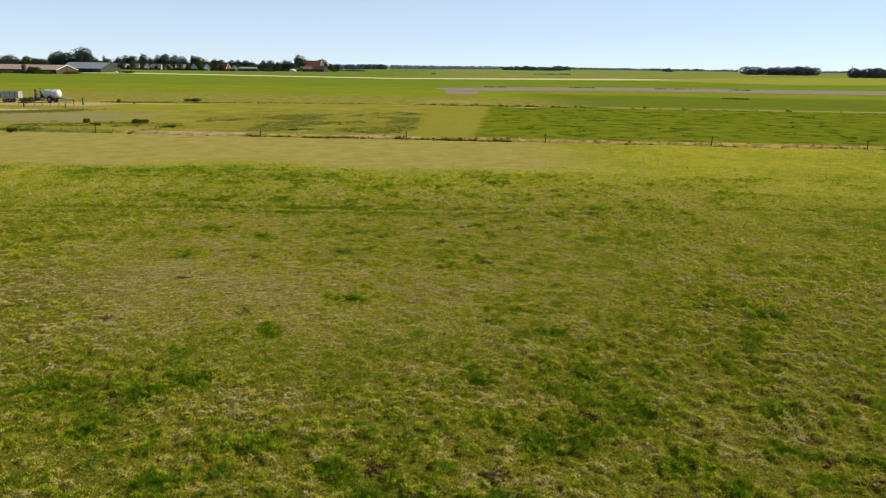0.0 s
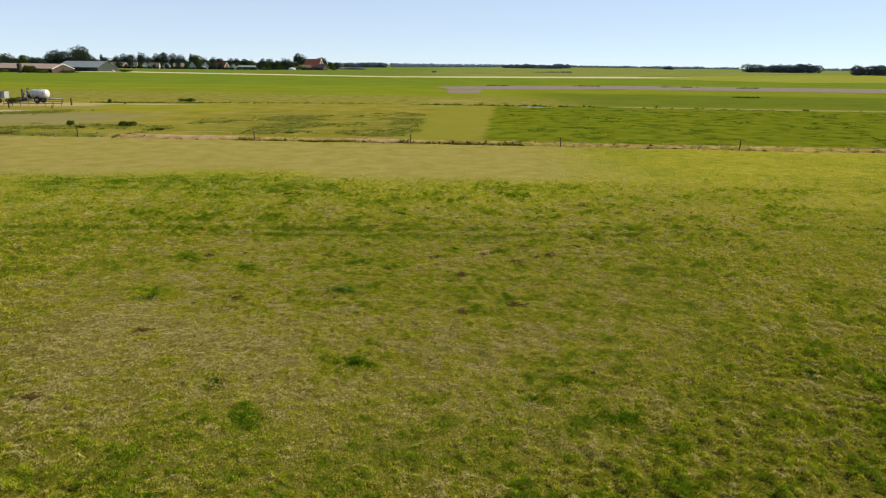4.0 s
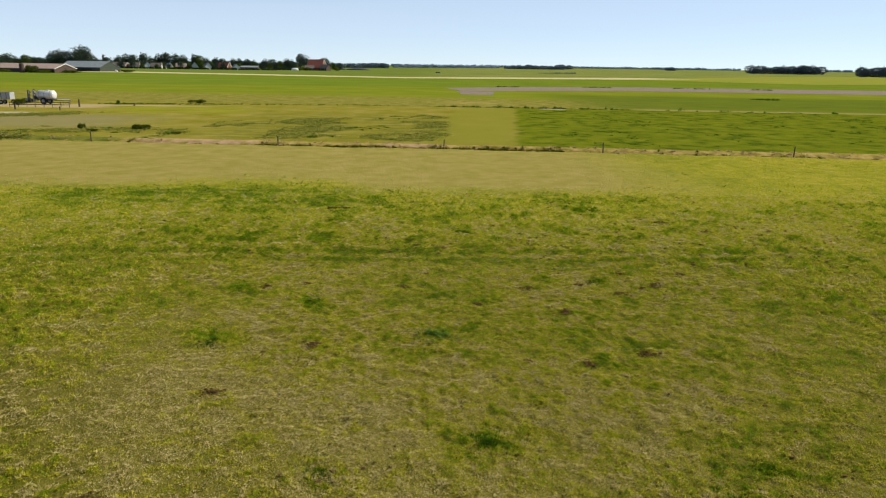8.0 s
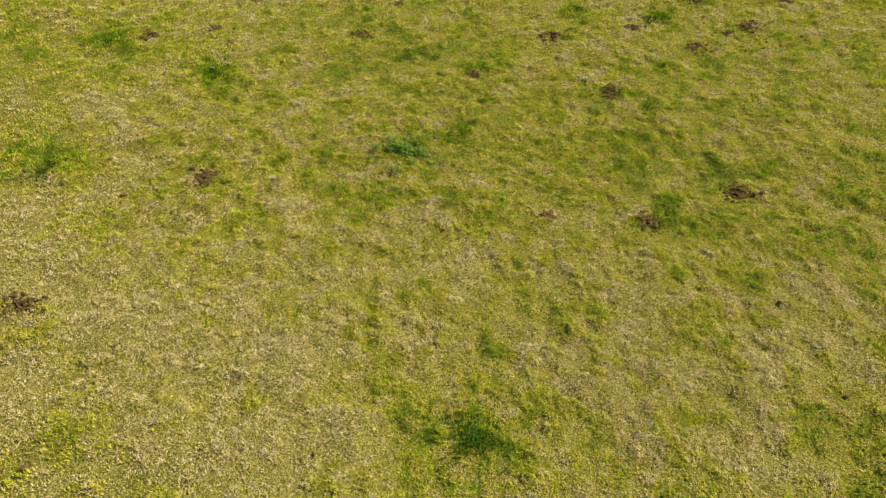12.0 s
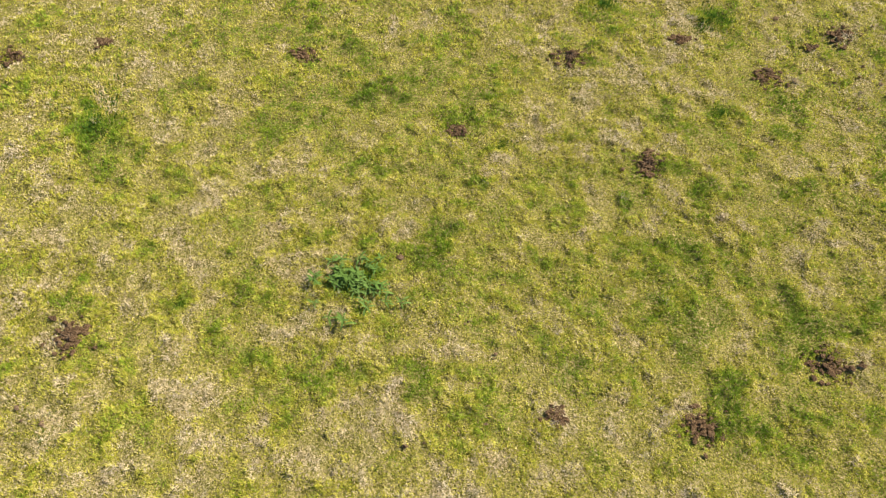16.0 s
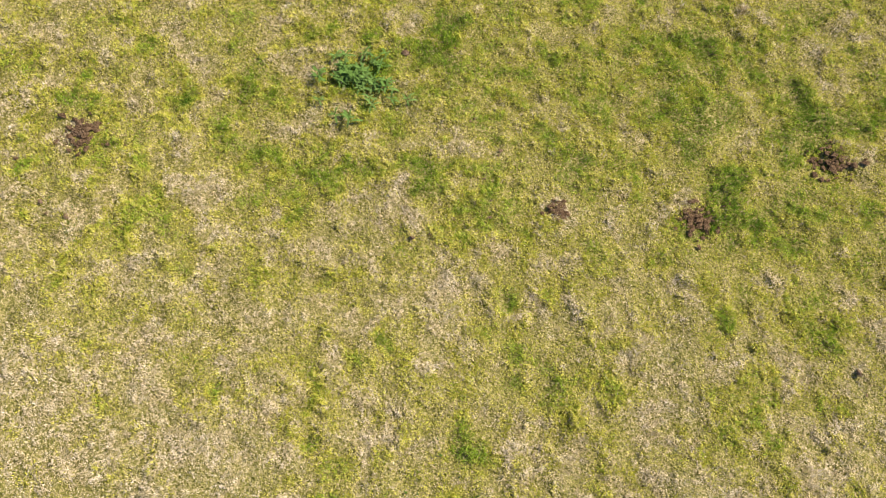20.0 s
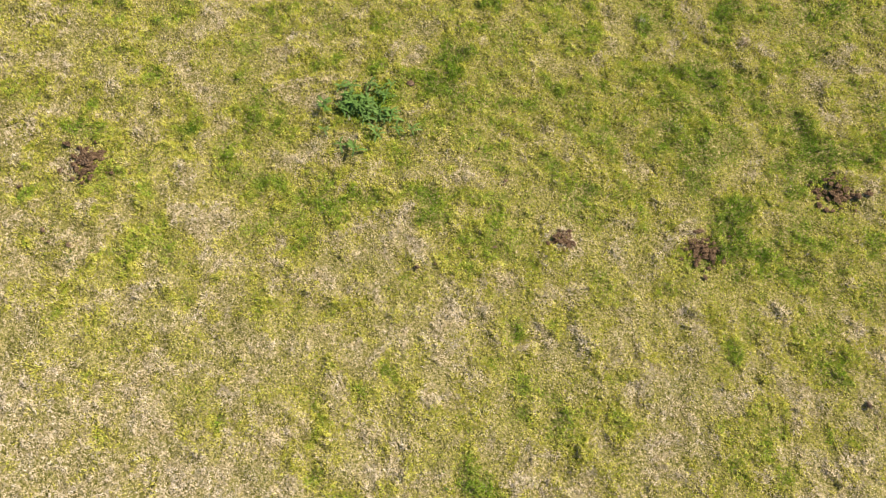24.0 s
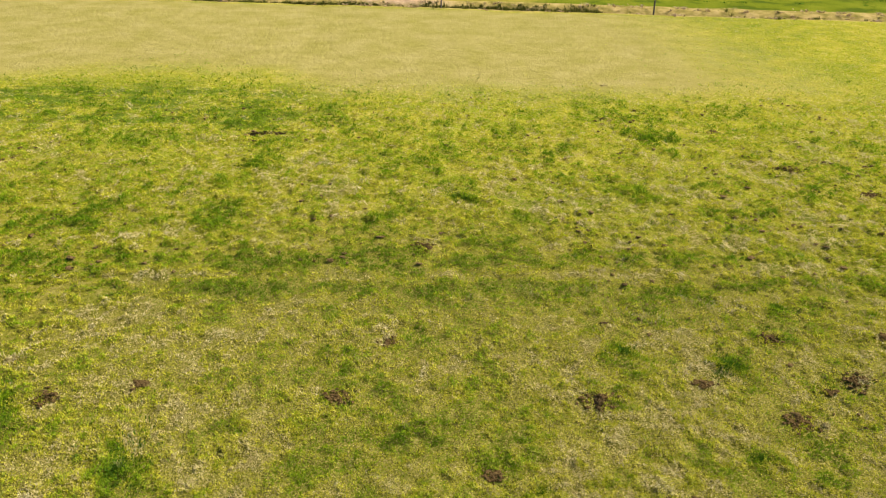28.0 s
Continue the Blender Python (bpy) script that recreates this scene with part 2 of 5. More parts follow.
    third = m.mix(m.step(m.math("SUBTRACT", y, m.math("MULTIPLY", x, 0.1)), 300.0, 330.0), third, m.ramp(m.grain(0.04, 3.0), (0.3, (0.11, 0.155, 0.018)), (0.7, (0.145, 0.19, 0.024))))
    rough = m.ramp(m.grain(0.35, 5.0, 0.7), (0.34, (0.115, 0.12, 0.016)), (0.52, (0.2, 0.185, 0.04)), (0.7, (0.29, 0.245, 0.085)))
    third = m.mix(m.times(m.step(v, 226.0, 205.0), m.step(x, 60.0, 20.0)), third, rough)
    left_pale = m.times(m.step(x, 8.0, -8.0), m.step(y, 225.0, 185.0))
    third = m.mix(m.math("MULTIPLY", left_pale, 0.25), third, (0.19, 0.185, 0.04))
    out = m.mix(m.step(v, 169.0, 171.0), out, third)
    damp = m.times(m.step(x, 18.0, 40.0), m.band(v, 175.0, 252.0, 9.0))
    out = m.mix(m.math("MULTIPLY", damp, 0.75), out, m.ramp(m.grain(0.09, 4.0, 0.6, m.scaled(1, 2.0, 1)), (0.35, (0.075, 0.1, 0.016)), (0.65, (0.105, 0.135, 0.018))))
    out = m.mix(m.math("MULTIPLY", reed, 0.8), out, (0.27, 0.23, 0.09))
    out = m.mix(m.times(m.band(x, 15.5, 21.0, 0.8), m.band(y, 165.5, 168.5, 0.6)), out, (0.3, 0.26, 0.2))
    out = m.mix(m.times(m.band(y, 180.0, 196.0, 3.0), m.band(x, -6.0, 9.0, 2.0), m.step(m.grain(0.2, 3.0), 0.42, 0.55)), out, (0.27, 0.22, 0.07))
    # far fields, their colour paled and dulled to paint in distance haze
    far = m.ramp(m.grain(0.012, 4.0, 0.6, m.scaled(1.0, 3.0, 1.0)), (0.36, (0.12, 0.155, 0.04)), (0.5, (0.16, 0.185, 0.05)), (0.64, (0.215, 0.22, 0.065)))
    far = m.mix(m.math("MULTIPLY", m.step(x, 20.0, -60.0), 0.6), far, (0.095, 0.145, 0.022))
    out = m.mix(m.step(y, 560.0, 566.0), out, far)
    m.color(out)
    m.bump(m.math("ADD", fine, m.math("MULTIPLY", m.grain(1.6, 3.0), 1.5)), 0.9, 0.08)
    return m.m


MAT_GROUND = pasture()
MAT_SOILSTRIP = speckled("bare soil", (0.185, 0.15, 0.125), (0.25, 0.205, 0.175), 0.2, spec=0.0, bump=0.5, depth=0.05)
MAT_HAY = speckled("cut hay", (0.4, 0.36, 0.19), (0.5, 0.45, 0.25), 0.1, spec=0.0, bump=0.3, depth=0.05)
MAT_HAYFIELD = speckled("mown field", (0.19, 0.21, 0.032), (0.245, 0.245, 0.05), 0.03, spec=0.0, bump=0.3, depth=0.05)
MAT_GREENBLADE = leafy("green grass", (0.08, 0.145, 0.004), (0.215, 0.315, 0.012), (0.38, 0.45, 0.036), 0.46, wide=0.2, tufted=0.2)
MAT_LIGHTBLADE = leafy("yellow-green grass", (0.26, 0.28, 0.011), (0.45, 0.43, 0.032), (0.64, 0.57, 0.11), 0.46, wide=0.2, tufted=0.2)
MAT_DRYBLADE = leafy("dry grass", (0.3, 0.238, 0.075), (0.475, 0.392, 0.16), (0.69, 0.605, 0.36), 0.3, wide=0.2, tufted=0.2)
MAT_DEEPBLADE = leafy("deep green grass", (0.045, 0.105, 0.005), (0.11, 0.2, 0.01), (0.22, 0.3, 0.022), 0.5, wide=0.2, tufted=0.2)
MAT_BANK = leafy("bank straw", (0.27, 0.18, 0.085), (0.42, 0.3, 0.155), (0.55, 0.42, 0.25), 0.15)
MAT_WEEDS = leafy("rough green growth", (0.12, 0.15, 0.02), (0.235, 0.255, 0.045), (0.43, 0.4, 0.13), 0.5)
MAT_TUFT = leafy("lush grass", (0.022, 0.065, 0.006), (0.055, 0.125, 0.01), (0.115, 0.19, 0.018), 0.35)
MAT_RUSH = leafy("rough grass", (0.035, 0.047, 0.007), (0.08, 0.09, 0.014), (0.2, 0.16, 0.05), 0.2)
MAT_DUNG = speckled("dung", (0.05, 0.03, 0.011), (0.17, 0.11, 0.042), 22.0, 0.95, spec=0.0, bump=0.9, depth=0.02)
MAT_EARTH = speckled("trampled earth", (0.07, 0.044, 0.016), (0.18, 0.122, 0.052), 8.0, spec=0.0, bump=0.9, depth=0.02)
MAT_WEED = leafy("weed leaf", (0.045, 0.1, 0.012), (0.105, 0.185, 0.026), (0.22, 0.3, 0.07), 0.35, 0.6)
MAT_FOLIAGE_PALE = leafy("pale foliage", (0.03, 0.05, 0.012), (0.07, 0.1, 0.025), (0.13, 0.16, 0.05), 0.15)
# village trees and hedges: a bluish cast of distance haze mixed into the tones
MAT_HAZED_FOLIAGE = leafy("far foliage tinted for haze", (0.026, 0.042, 0.033), (0.047, 0.068, 0.05), (0.082, 0.105, 0.066), 0.15)
MAT_BUSH = leafy("bush leaf", (0.045, 0.065, 0.01), (0.085, 0.11, 0.018), (0.15, 0.165, 0.03), 0.3)
# woods farther off: blue of the hazy air painted into the leaf colours
MAT_HAZED_WOOD = leafy("broadleaf tinted for haze", (0.045, 0.06, 0.082), (0.07, 0.092, 0.115), (0.1, 0.125, 0.145), 0.12)
MAT_HAZED_FARWOOD = leafy("distant foliage tinted for haze", (0.1, 0.135, 0.185), (0.145, 0.19, 0.245), (0.2, 0.245, 0.29), 0.1)
MAT_HAZED_HORIZON = leafy("horizon foliage with haze painted in", (0.26, 0.34, 0.43), (0.33, 0.41, 0.51), (0.4, 0.47, 0.56), 0.1)
MAT_BARK = speckled("bark", (0.05, 0.04, 0.03), (0.11, 0.09, 0.07), 3.0, bump=0.8, depth=0.03)
MAT_POST = speckled("weathered wood", (0.045, 0.036, 0.028), (0.12, 0.1, 0.08), 6.0, bump=0.6)
MAT_TANK = speckled("galvanised steel", (0.62, 0.61, 0.58), (0.78, 0.77, 0.73), 1.2, 0.42, 0.25, 0.5, 0.1)
MAT_DARKSTEEL = speckled("dark steel", (0.03, 0.03, 0.03), (0.1, 0.09, 0.085), 2.5, 0.6, 0.3, bump=0.2)
MAT_GREYSTEEL = speckled("grey painted steel", (0.3, 0.31, 0.32), (0.42, 0.43, 0.44), 1.5, 0.55, 0.1, bump=0.1)
MAT_RUBBER = speckled("rubber", (0.015, 0.015, 0.015), (0.04, 0.038, 0.036), 5.0, 0.8)
MAT_BRICK = speckled("brick", (0.16, 0.075, 0.05), (0.26, 0.13, 0.085), 2.0)
MAT_DARKBRICK = speckled("dark brick", (0.06, 0.04, 0.034), (0.12, 0.085, 0.07), 2.0)
MAT_PLASTER = speckled("white paint", (0.7, 0.69, 0.66), (0.82, 0.81, 0.78), 1.0, 0.7, bump=0.1)
MAT_REDTILE = speckled("red roof tile", (0.22, 0.065, 0.045), (0.33, 0.11, 0.075), 1.2)
MAT_BROWNTILE = speckled("pinkish-brown roof sheet", (0.26, 0.19, 0.165), (0.38, 0.29, 0.255), 0.6)
MAT_DARKTILE = speckled("dark roof tile", (0.085, 0.07, 0.065), (0.16, 0.135, 0.125), 1.2)
MAT_GREYSHEET = speckled("grey roof sheet", (0.17, 0.2, 0.22), (0.26, 0.29, 0.31), 0.5, 0.6)
MAT_GREENSHEET = speckled("dark green cladding", (0.028, 0.038, 0.03), (0.06, 0.075, 0.062), 0.8, 0.6)
# near-black tone painted for the shade inside open barn sides
MAT_DOORWAY_SHADE = speckled("painted doorway shade", (0.02, 0.02, 0.018), (0.05, 0.045, 0.04), 1.0)
MAT_SILAGE = speckled("silage sheeting", (0.03, 0.03, 0.032), (0.075, 0.075, 0.08), 0.5, 0.5)
pane_mat = Mat("window glass", 0.08, 0.0, 0.5)
pane_mat.color(pane_mat.ramp(pane_mat.grain(0.6), (0.3, (0.02, 0.025, 0.03)), (0.7, (0.06, 0.07, 0.08))))
MAT_PANE = pane_mat.m


# ---- shapes ----
from mathutils import geometry


def lattice(x, y, seed=0):
    """Smooth value noise from -1 to 1, one cell a metre."""
    xi, yi = np.floor(x).astype(np.int64), np.floor(y).astype(np.int64)
    fx, fy = x - xi, y - yi
    fx, fy = fx * fx * (3 - 2 * fx), fy * fy * (3 - 2 * fy)

    def cell(i, j):
        h = (i * 374761393 + j * 668265263 + seed * 974711) & 0xFFFFFFFF
        h = ((h ^ (h >> 13)) * 1274126177) & 0xFFFFFFFF
        return ((h ^ (h >> 16)) & 0xFFFF) / 32767.5 - 1

    a = cell(xi, yi) * (1 - fx) + cell(xi + 1, yi) * fx
    b = cell(xi, yi + 1) * (1 - fx) + cell(xi + 1, yi + 1) * fx
    return a * (1 - fy) + b * fy


def wander(x, y, scale, seed):
    """Noise whose cells are turned and bent, so that no grid shows."""
    bx, by = x + 0.35 / scale * lattice(x * scale * 0.9, y * scale * 0.9, seed + 301), y + 0.35 / scale * lattice(x * scale * 0.9, y * scale * 0.9, seed + 302)
    return lattice((0.8 * bx + 0.6 * by) * scale, (0.8 * by - 0.6 * bx) * scale, seed)


def ease(v, lo, hi):
    t = np.clip((v - lo) / (hi - lo), 0, 1)
    return t * t * (3 - 2 * t)


def ground_height(x, y):
    """Hummocks and hoof marks in the pasture, the ditch and its banks."""
    x, y = np.asarray(x, float), np.asarray(y, float)
    near = 1 - ease(np.hypot(x, y - 30), 60, 160)
    trod = 1 - ease(np.hypot((x + 3.5) * 0.9, (y - 30) * 0.66), 15, 24)
    h = near * (0.05 * lattice(x * 0.3, y * 0.3, 1) + 0.03 * trod * lattice(x * 1.1, y * 1.1, 2) + trod * (0.02 * wander(x, y, 2.3, 3) + 0.03 * wander(x, y, 4.0, 6)))
    hover = 1 - ease(np.hypot((x + 3.6) / 8.5, (y - 30) / 7.0), 0.8, 1.2)
    h = h + 0.016 * hover * wander(x, y, 6.0, 7)
    mid = 89.1 - 0.07 * x + 0.35 * lattice(x * 0.08, y * 0, 4)
    deep = (0.55 - 0.3 * ease(x, 10, 40)) * (1 - ease(np.abs(x), 70, 95))
    h = h - deep * np.exp(-((y - mid) / 0.75) ** 2) + 0.12 * near * np.exp(-((y - mid - 2.0) / 0.8) ** 2)
    deep2 = 0.5 * (1 - ease(np.abs(x), 150, 190))
    return h - deep2 * np.exp(-((y - 171.5 + 0.07 * x) / 0.9) ** 2)


def mesh_of(name, verts, faces, material, smooth=False):
    """A mesh from arrays; every face has the same number of corners."""
    me = bpy.data.meshes.new(name)
    verts, faces = np.asarray(verts, np.float32), np.asarray(faces, np.int32)
    k = faces.shape[1]
    me.vertices.add(len(verts)), me.loops.add(faces.size), me.polygons.add(len(faces))
    me.vertices.foreach_set("co", verts.ravel())
    me.loops.foreach_set("vertex_index", faces.ravel())
    me.polygons.foreach_set("loop_start", np.arange(0, faces.size, k, dtype=np.int32))
    me.polygons.foreach_set("use_smooth", np.full(len(faces), smooth))
    me.update(calc_edges=True)
    me.materials.append(material)
    return me


def part(name, bm, material, parent=None, label="", smooth=False):
    """Links a bmesh as one mesh object, under a thing or a part."""
    me = bpy.data.meshes.new(name)
    bm.normal_update()
    bm.to_mesh(me)
    bm.free()
    if smooth:
        me.polygons.foreach_set("use_smooth", np.full(len(me.polygons), True))
    me.materials.append(material)
    ob = new(name, me)
    ob.parent = parent
    return tagged(ob, label) if label else ob


def add_box(bm, size, at, bevel=0.0, turn=None):
    got = bmesh.ops.create_cube(bm, size=1.0, matrix=Matrix.Translation(at) @ (turn or Matrix()) @ Matrix.Diagonal((*size, 1)))
    if bevel:
        edges = {e for v in got["verts"] for e in v.link_edges}
        bmesh.ops.bevel(bm, geom=list(edges), offset=bevel, segments=2, affect="EDGES")
    return bm


def box(size, at=(0, 0, 0), bevel=0.0, turn=None):
    return add_box(bmesh.new(), size, at, bevel, turn)


def add_tube(bm, a, b, r1, r2=None, sides=10):
    a, b = Vector(a), Vector(b)
    m = Matrix.Translation((a + b) / 2) @ (b - a).to_track_quat("Z", "Y").to_matrix().to_4x4()
    bmesh.ops.create_cone(bm, cap_ends=True, segments=sides, radius1=r1, radius2=r1 if r2 is None else r2, depth=(b - a).length, matrix=m)
    return bm


def tube(a, b, r1, r2=None, sides=10):
    return add_tube(bmesh.new(), a, b, r1, r2, sides)


def empty(name, x, y, turn=0.0, z=None):
    ob = new(name)
    ob.matrix_world = pose(x, y, float(ground_height(x, y)) if z is None else z, 0, 0, turn)
    return ob


# ---- ground ----
def spread(dense_from, dense_to, step, low, high, grow=1.09):
    """Coordinates close together in one stretch and ever wider apart outside it."""
    mid = list(np.arange(dense_from, dense_to + step / 2, step))
    up, s = [mid[-1]], step
    while up[-1] < high:
        s *= grow
        up.append(min(up[-1] + s, high))
    down, s = [mid[0]], step
    while down[-1] > low:
        s *= grow
        down.append(max(down[-1] - s, low))
    return np.array(down[:0:-1] + mid + up[1:])


gx = np.unique(np.round(np.concatenate([spread(-14, 9, 0.12, -4900, 4900, 1.11), np.arange(-11.5, 4.5, 0.09)]), 3))
gy = np.unique(np.round(np.concatenate([spread(22, 44, 0.14, -4900, 4900, 1.11), np.arange(44, 56, 0.2), np.arange(24.5, 36, 0.09), np.arange(8, 22, 0.16), np.arange(81, 98, 0.35), np.arange(157, 188, 0.8)]), 3))
mx, my = np.meshgrid(gx, gy)
corner = np.arange(len(gy) * len(gx)).reshape(len(gy), len(gx))
quads = np.stack([corner[:-1, :-1], corner[:-1, 1:], corner[1:, 1:], corner[1:, :-1]], -1).reshape(-1, 4)
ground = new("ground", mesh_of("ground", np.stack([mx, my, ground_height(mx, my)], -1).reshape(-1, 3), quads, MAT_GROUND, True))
tagged(ground, "flat grazed meadow of short yellow-green grass with dry patches", "meadow", kind="structure")


def sheet(name, corners, z, material, label, category):
    """A sheet of other ground with wavering edges; corners run round its outline."""
    bm = bmesh.new()
    pts = []
    for i, (ax, ay) in enumerate(corners):
        bx, by = corners[(i + 1) % len(corners)]
        n = max(2, int(math.hypot(bx - ax, by - ay) / 6))
        for k in range(n):
            px, py = ax + (bx - ax) * k / n, ay + (by - ay) * k / n
            pts.append((px + 0.8 * noise.noise((px * 0.1, py * 0.1, 3)), py + 1.0 * noise.noise((px * 0.07, py * 0.07, 9))))
    top = [bm.verts.new((px, py, z)) for px, py in pts]
    for tri in geometry.tessellate_polygon([[Vector((px, py, 0)) for px, py in pts]]):
        p, q, w = (top[k] for k in tri)
        up = (q.co - p.co).cross(w.co - p.co).z
        if abs(up) > 1e-6:
            bm.faces.new((p, q, w) if up > 0 else (p, w, q))
    return tagged(part(name, bm, material), label, category, kind="structure")


sheet("soil_strip", [(-7, 303), (0, 270), (30, 282), (68, 297), (163, 290), (330, 318), (440, 400), (193, 350), (84, 352), (30, 332)], 0.05, MAT_SOILSTRIP,
      "long strip of bare mauve-grey soil between green fields", "soil")
sheet("soil_patch", [(-2, 268), (-1, 240), (9, 237), (11, 268)], 0.03, MAT_SOILSTRIP, "small patch of bare soil joining the long strip", "soil")
sheet("hay_strip", [(-300, 560), (-248, 560), (-36, 492), (131, 560), (215, 636), (150, 648), (-40, 532), (-286, 618)], 0.06, MAT_HAY,
      "pale strip of cut hay across a green field", "hay")
sheet("hay_field", [(138, 556), (225, 470), (330, 520), (620, 900), (900, 1300), (420, 930), (255, 740)], 0.055, MAT_HAYFIELD, "pale yellow-green mown field far across the meadow", "field")


# ---- grass ----
TUFTS_AHEAD = [(-5.23, 31.54, 0.36), (1.4, 35.5, 0.3), (-0.5, 38.8, 0.53), (1.7, 38.3, 0.47), (-10.3, 34.9, 0.65), (-2.8, 34.5, 0.26), (-7.8, 31.1, 0.23), (3.8, 40.8, 0.39), (-13.4, 36.4, 0.67), (-3.9, 47.3, 0.57), (2.2, 48.1, 0.57), (3.9, 54.1, 1.0), (-11.7, 50.2, 0.55), (-13.5, 47.4, 0.51), (-3.7, 24.4, 0.6), (-12.8, 31.0, 0.79), (-7.8, 22.9, 0.58)]
TUFTS_START = [(1.1, 17.1, 0.72), (1.5, 14.0, 0.47), (2.5, 13.3, 0.92), (3.9, 14.0, 0.64), (5.9, 15.0, 0.68), (9.4, 15.1, 0.91), (8.7, 13.1, 0.66), (6.0, 12.4, 0.69), (6.9, 11.2, 0.67), (10.8, 12.7, 0.6), (-11.8, 15.8, 0.88), (-7.4, 16.6, 0.74), (-8.6, 15.4, 0.54), (-9.2, 13.5, 0.86), (-6.3, 11.2, 0.59), (-4.8, 12.9, 0.77), (-2.8, 11.9, 0.65), (-1.7, 10.8, 0.61), (1.3, 10.8, 0.81), (-6.3, 20.5, 0.53), (4.4, 17.2, 0.46), (4.1, 20.9, 0.53), (6.4, 23.5, 0.47), (1.7, 22.0, 0.48), (10.6, 24.1, 0.62), (12.5, 23.2, 0.74), (-0.3, 11.0, 0.55), (5.0, 19.6, 0.45), (3.0, 23.3, 0.43)]
DUNG_AHEAD = [(1.9, 30.3, 0.44), (-2.2, 29.4, 0.21), (-0.2, 29.3, 0.43), (1.0, 37.6, 0.26), (2.5, 36.5, 0.38), (-5.8, 38.9, 0.26), (-3.6, 34.9, 0.19), (3.1, 39.4, 0.29), (5.9, 39.5, 0.31), (4.3, 37.9, 0.35), (-10.8, 37.2, 0.2), (3.6, 37.5, 0.14), (-12.5, 36.7, 0.37), (-6.7, 36.9, 0.33), (10.2, 48.4, 0.35), (8.4, 50.8, 0.6), (6.9, 55.1, 0.4), (-5.2, 43.8, 0.41)]
DUNG_START = [(-12.5, 21.6, 0.35), (10.9, 18.5, 0.42), (9.7, 16.6, 0.29), (9.5, 13.6, 0.26), (9.6, 12.6, 0.3), (4.0, 14.6, 0.49), (5.0, 10.8, 0.49), (12.2, 16.1, 0.49), (2.2, 17.9, 0.28), (11.4, 22.1, 0.42), (10.2, 11.6, 0.41), (-11.6, 26.8, 0.45)]
EARTH_AT = [(-9.3, 30.5, .48), (-.2, 34.2, .37), (-1.3, 37.0, .54), (1.3, 11.7, .42), (-1.5, 11.9, .43)]


def blades(name, x, y, lift, length, width, lean, material, seed):
    """Grass: each blade a bent, tapering leaf rooted in the ground."""
    rng = np.random.default_rng(seed)
    n = len(x)
    # blades of one tuft lean much the same way
    yaw = 9.0 * wander(x, y, 2.7, 61) + 6.0 * wander(x, y, 9.0, 62) + rng.normal(0, 1.0, n)
    ln, wd = length * rng.uniform(0.55, 1.35, n), width * rng.uniform(0.6, 1.3, n)
    le = np.clip(rng.normal(lean, 0.28 if lean < 1.2 else 0.06, n), 0.05, 1.53)
    dx, dy = np.cos(yaw), np.sin(yaw)
    z = ground_height(x, y) - 0.004 + lift
    v = np.empty((n, 3, 3))
    tw = rng.normal(0, 0.5, n)
    sx, sy = -np.sin(yaw + tw) * wd / 2, np.cos(yaw + tw) * wd / 2
    v[:, 0] = np.stack([x - sx, y - sy, z], -1)
    v[:, 1] = np.stack([x + sx, y + sy, z + wd * 0.3], -1)
    v[:, 2] = np.stack([x + dx * ln * np.sin(le), y + dy * ln * np.sin(le), z + ln * np.cos(le) + 0.006], -1)
    return mesh_of(name, v.reshape(-1, 3), np.arange(3 * n).reshape(-1, 3), material)


LUSH_SPOTS = TUFTS_AHEAD + TUFTS_START


def lush(x, y):
    """Where the grass stands thick and dark round old dung, 0 to 1."""
    out = np.zeros(len(x))
    for i, (tx, ty, tr) in enumerate(LUSH_SPOTS):
        near = np.flatnonzero((np.abs(x - tx) < 4.5 * tr) & (np.abs(y - ty) < 4 * tr))
        px, py = x[near] - tx, y[near] - ty
        ang = np.arctan2(py, px)
        edge = 1.0 + 0.25 * np.sin(2 * ang + i) + 0.2 * np.sin(3 * ang + 2 * i) + 0.12 * np.sin(7 * ang + 3 * i)
        rad = np.hypot(px / 1.5, py / 1.15) / (0.7 * tr * edge)
        out[near] = np.maximum(out[near], np.exp(-rad ** 2.6))
    return out


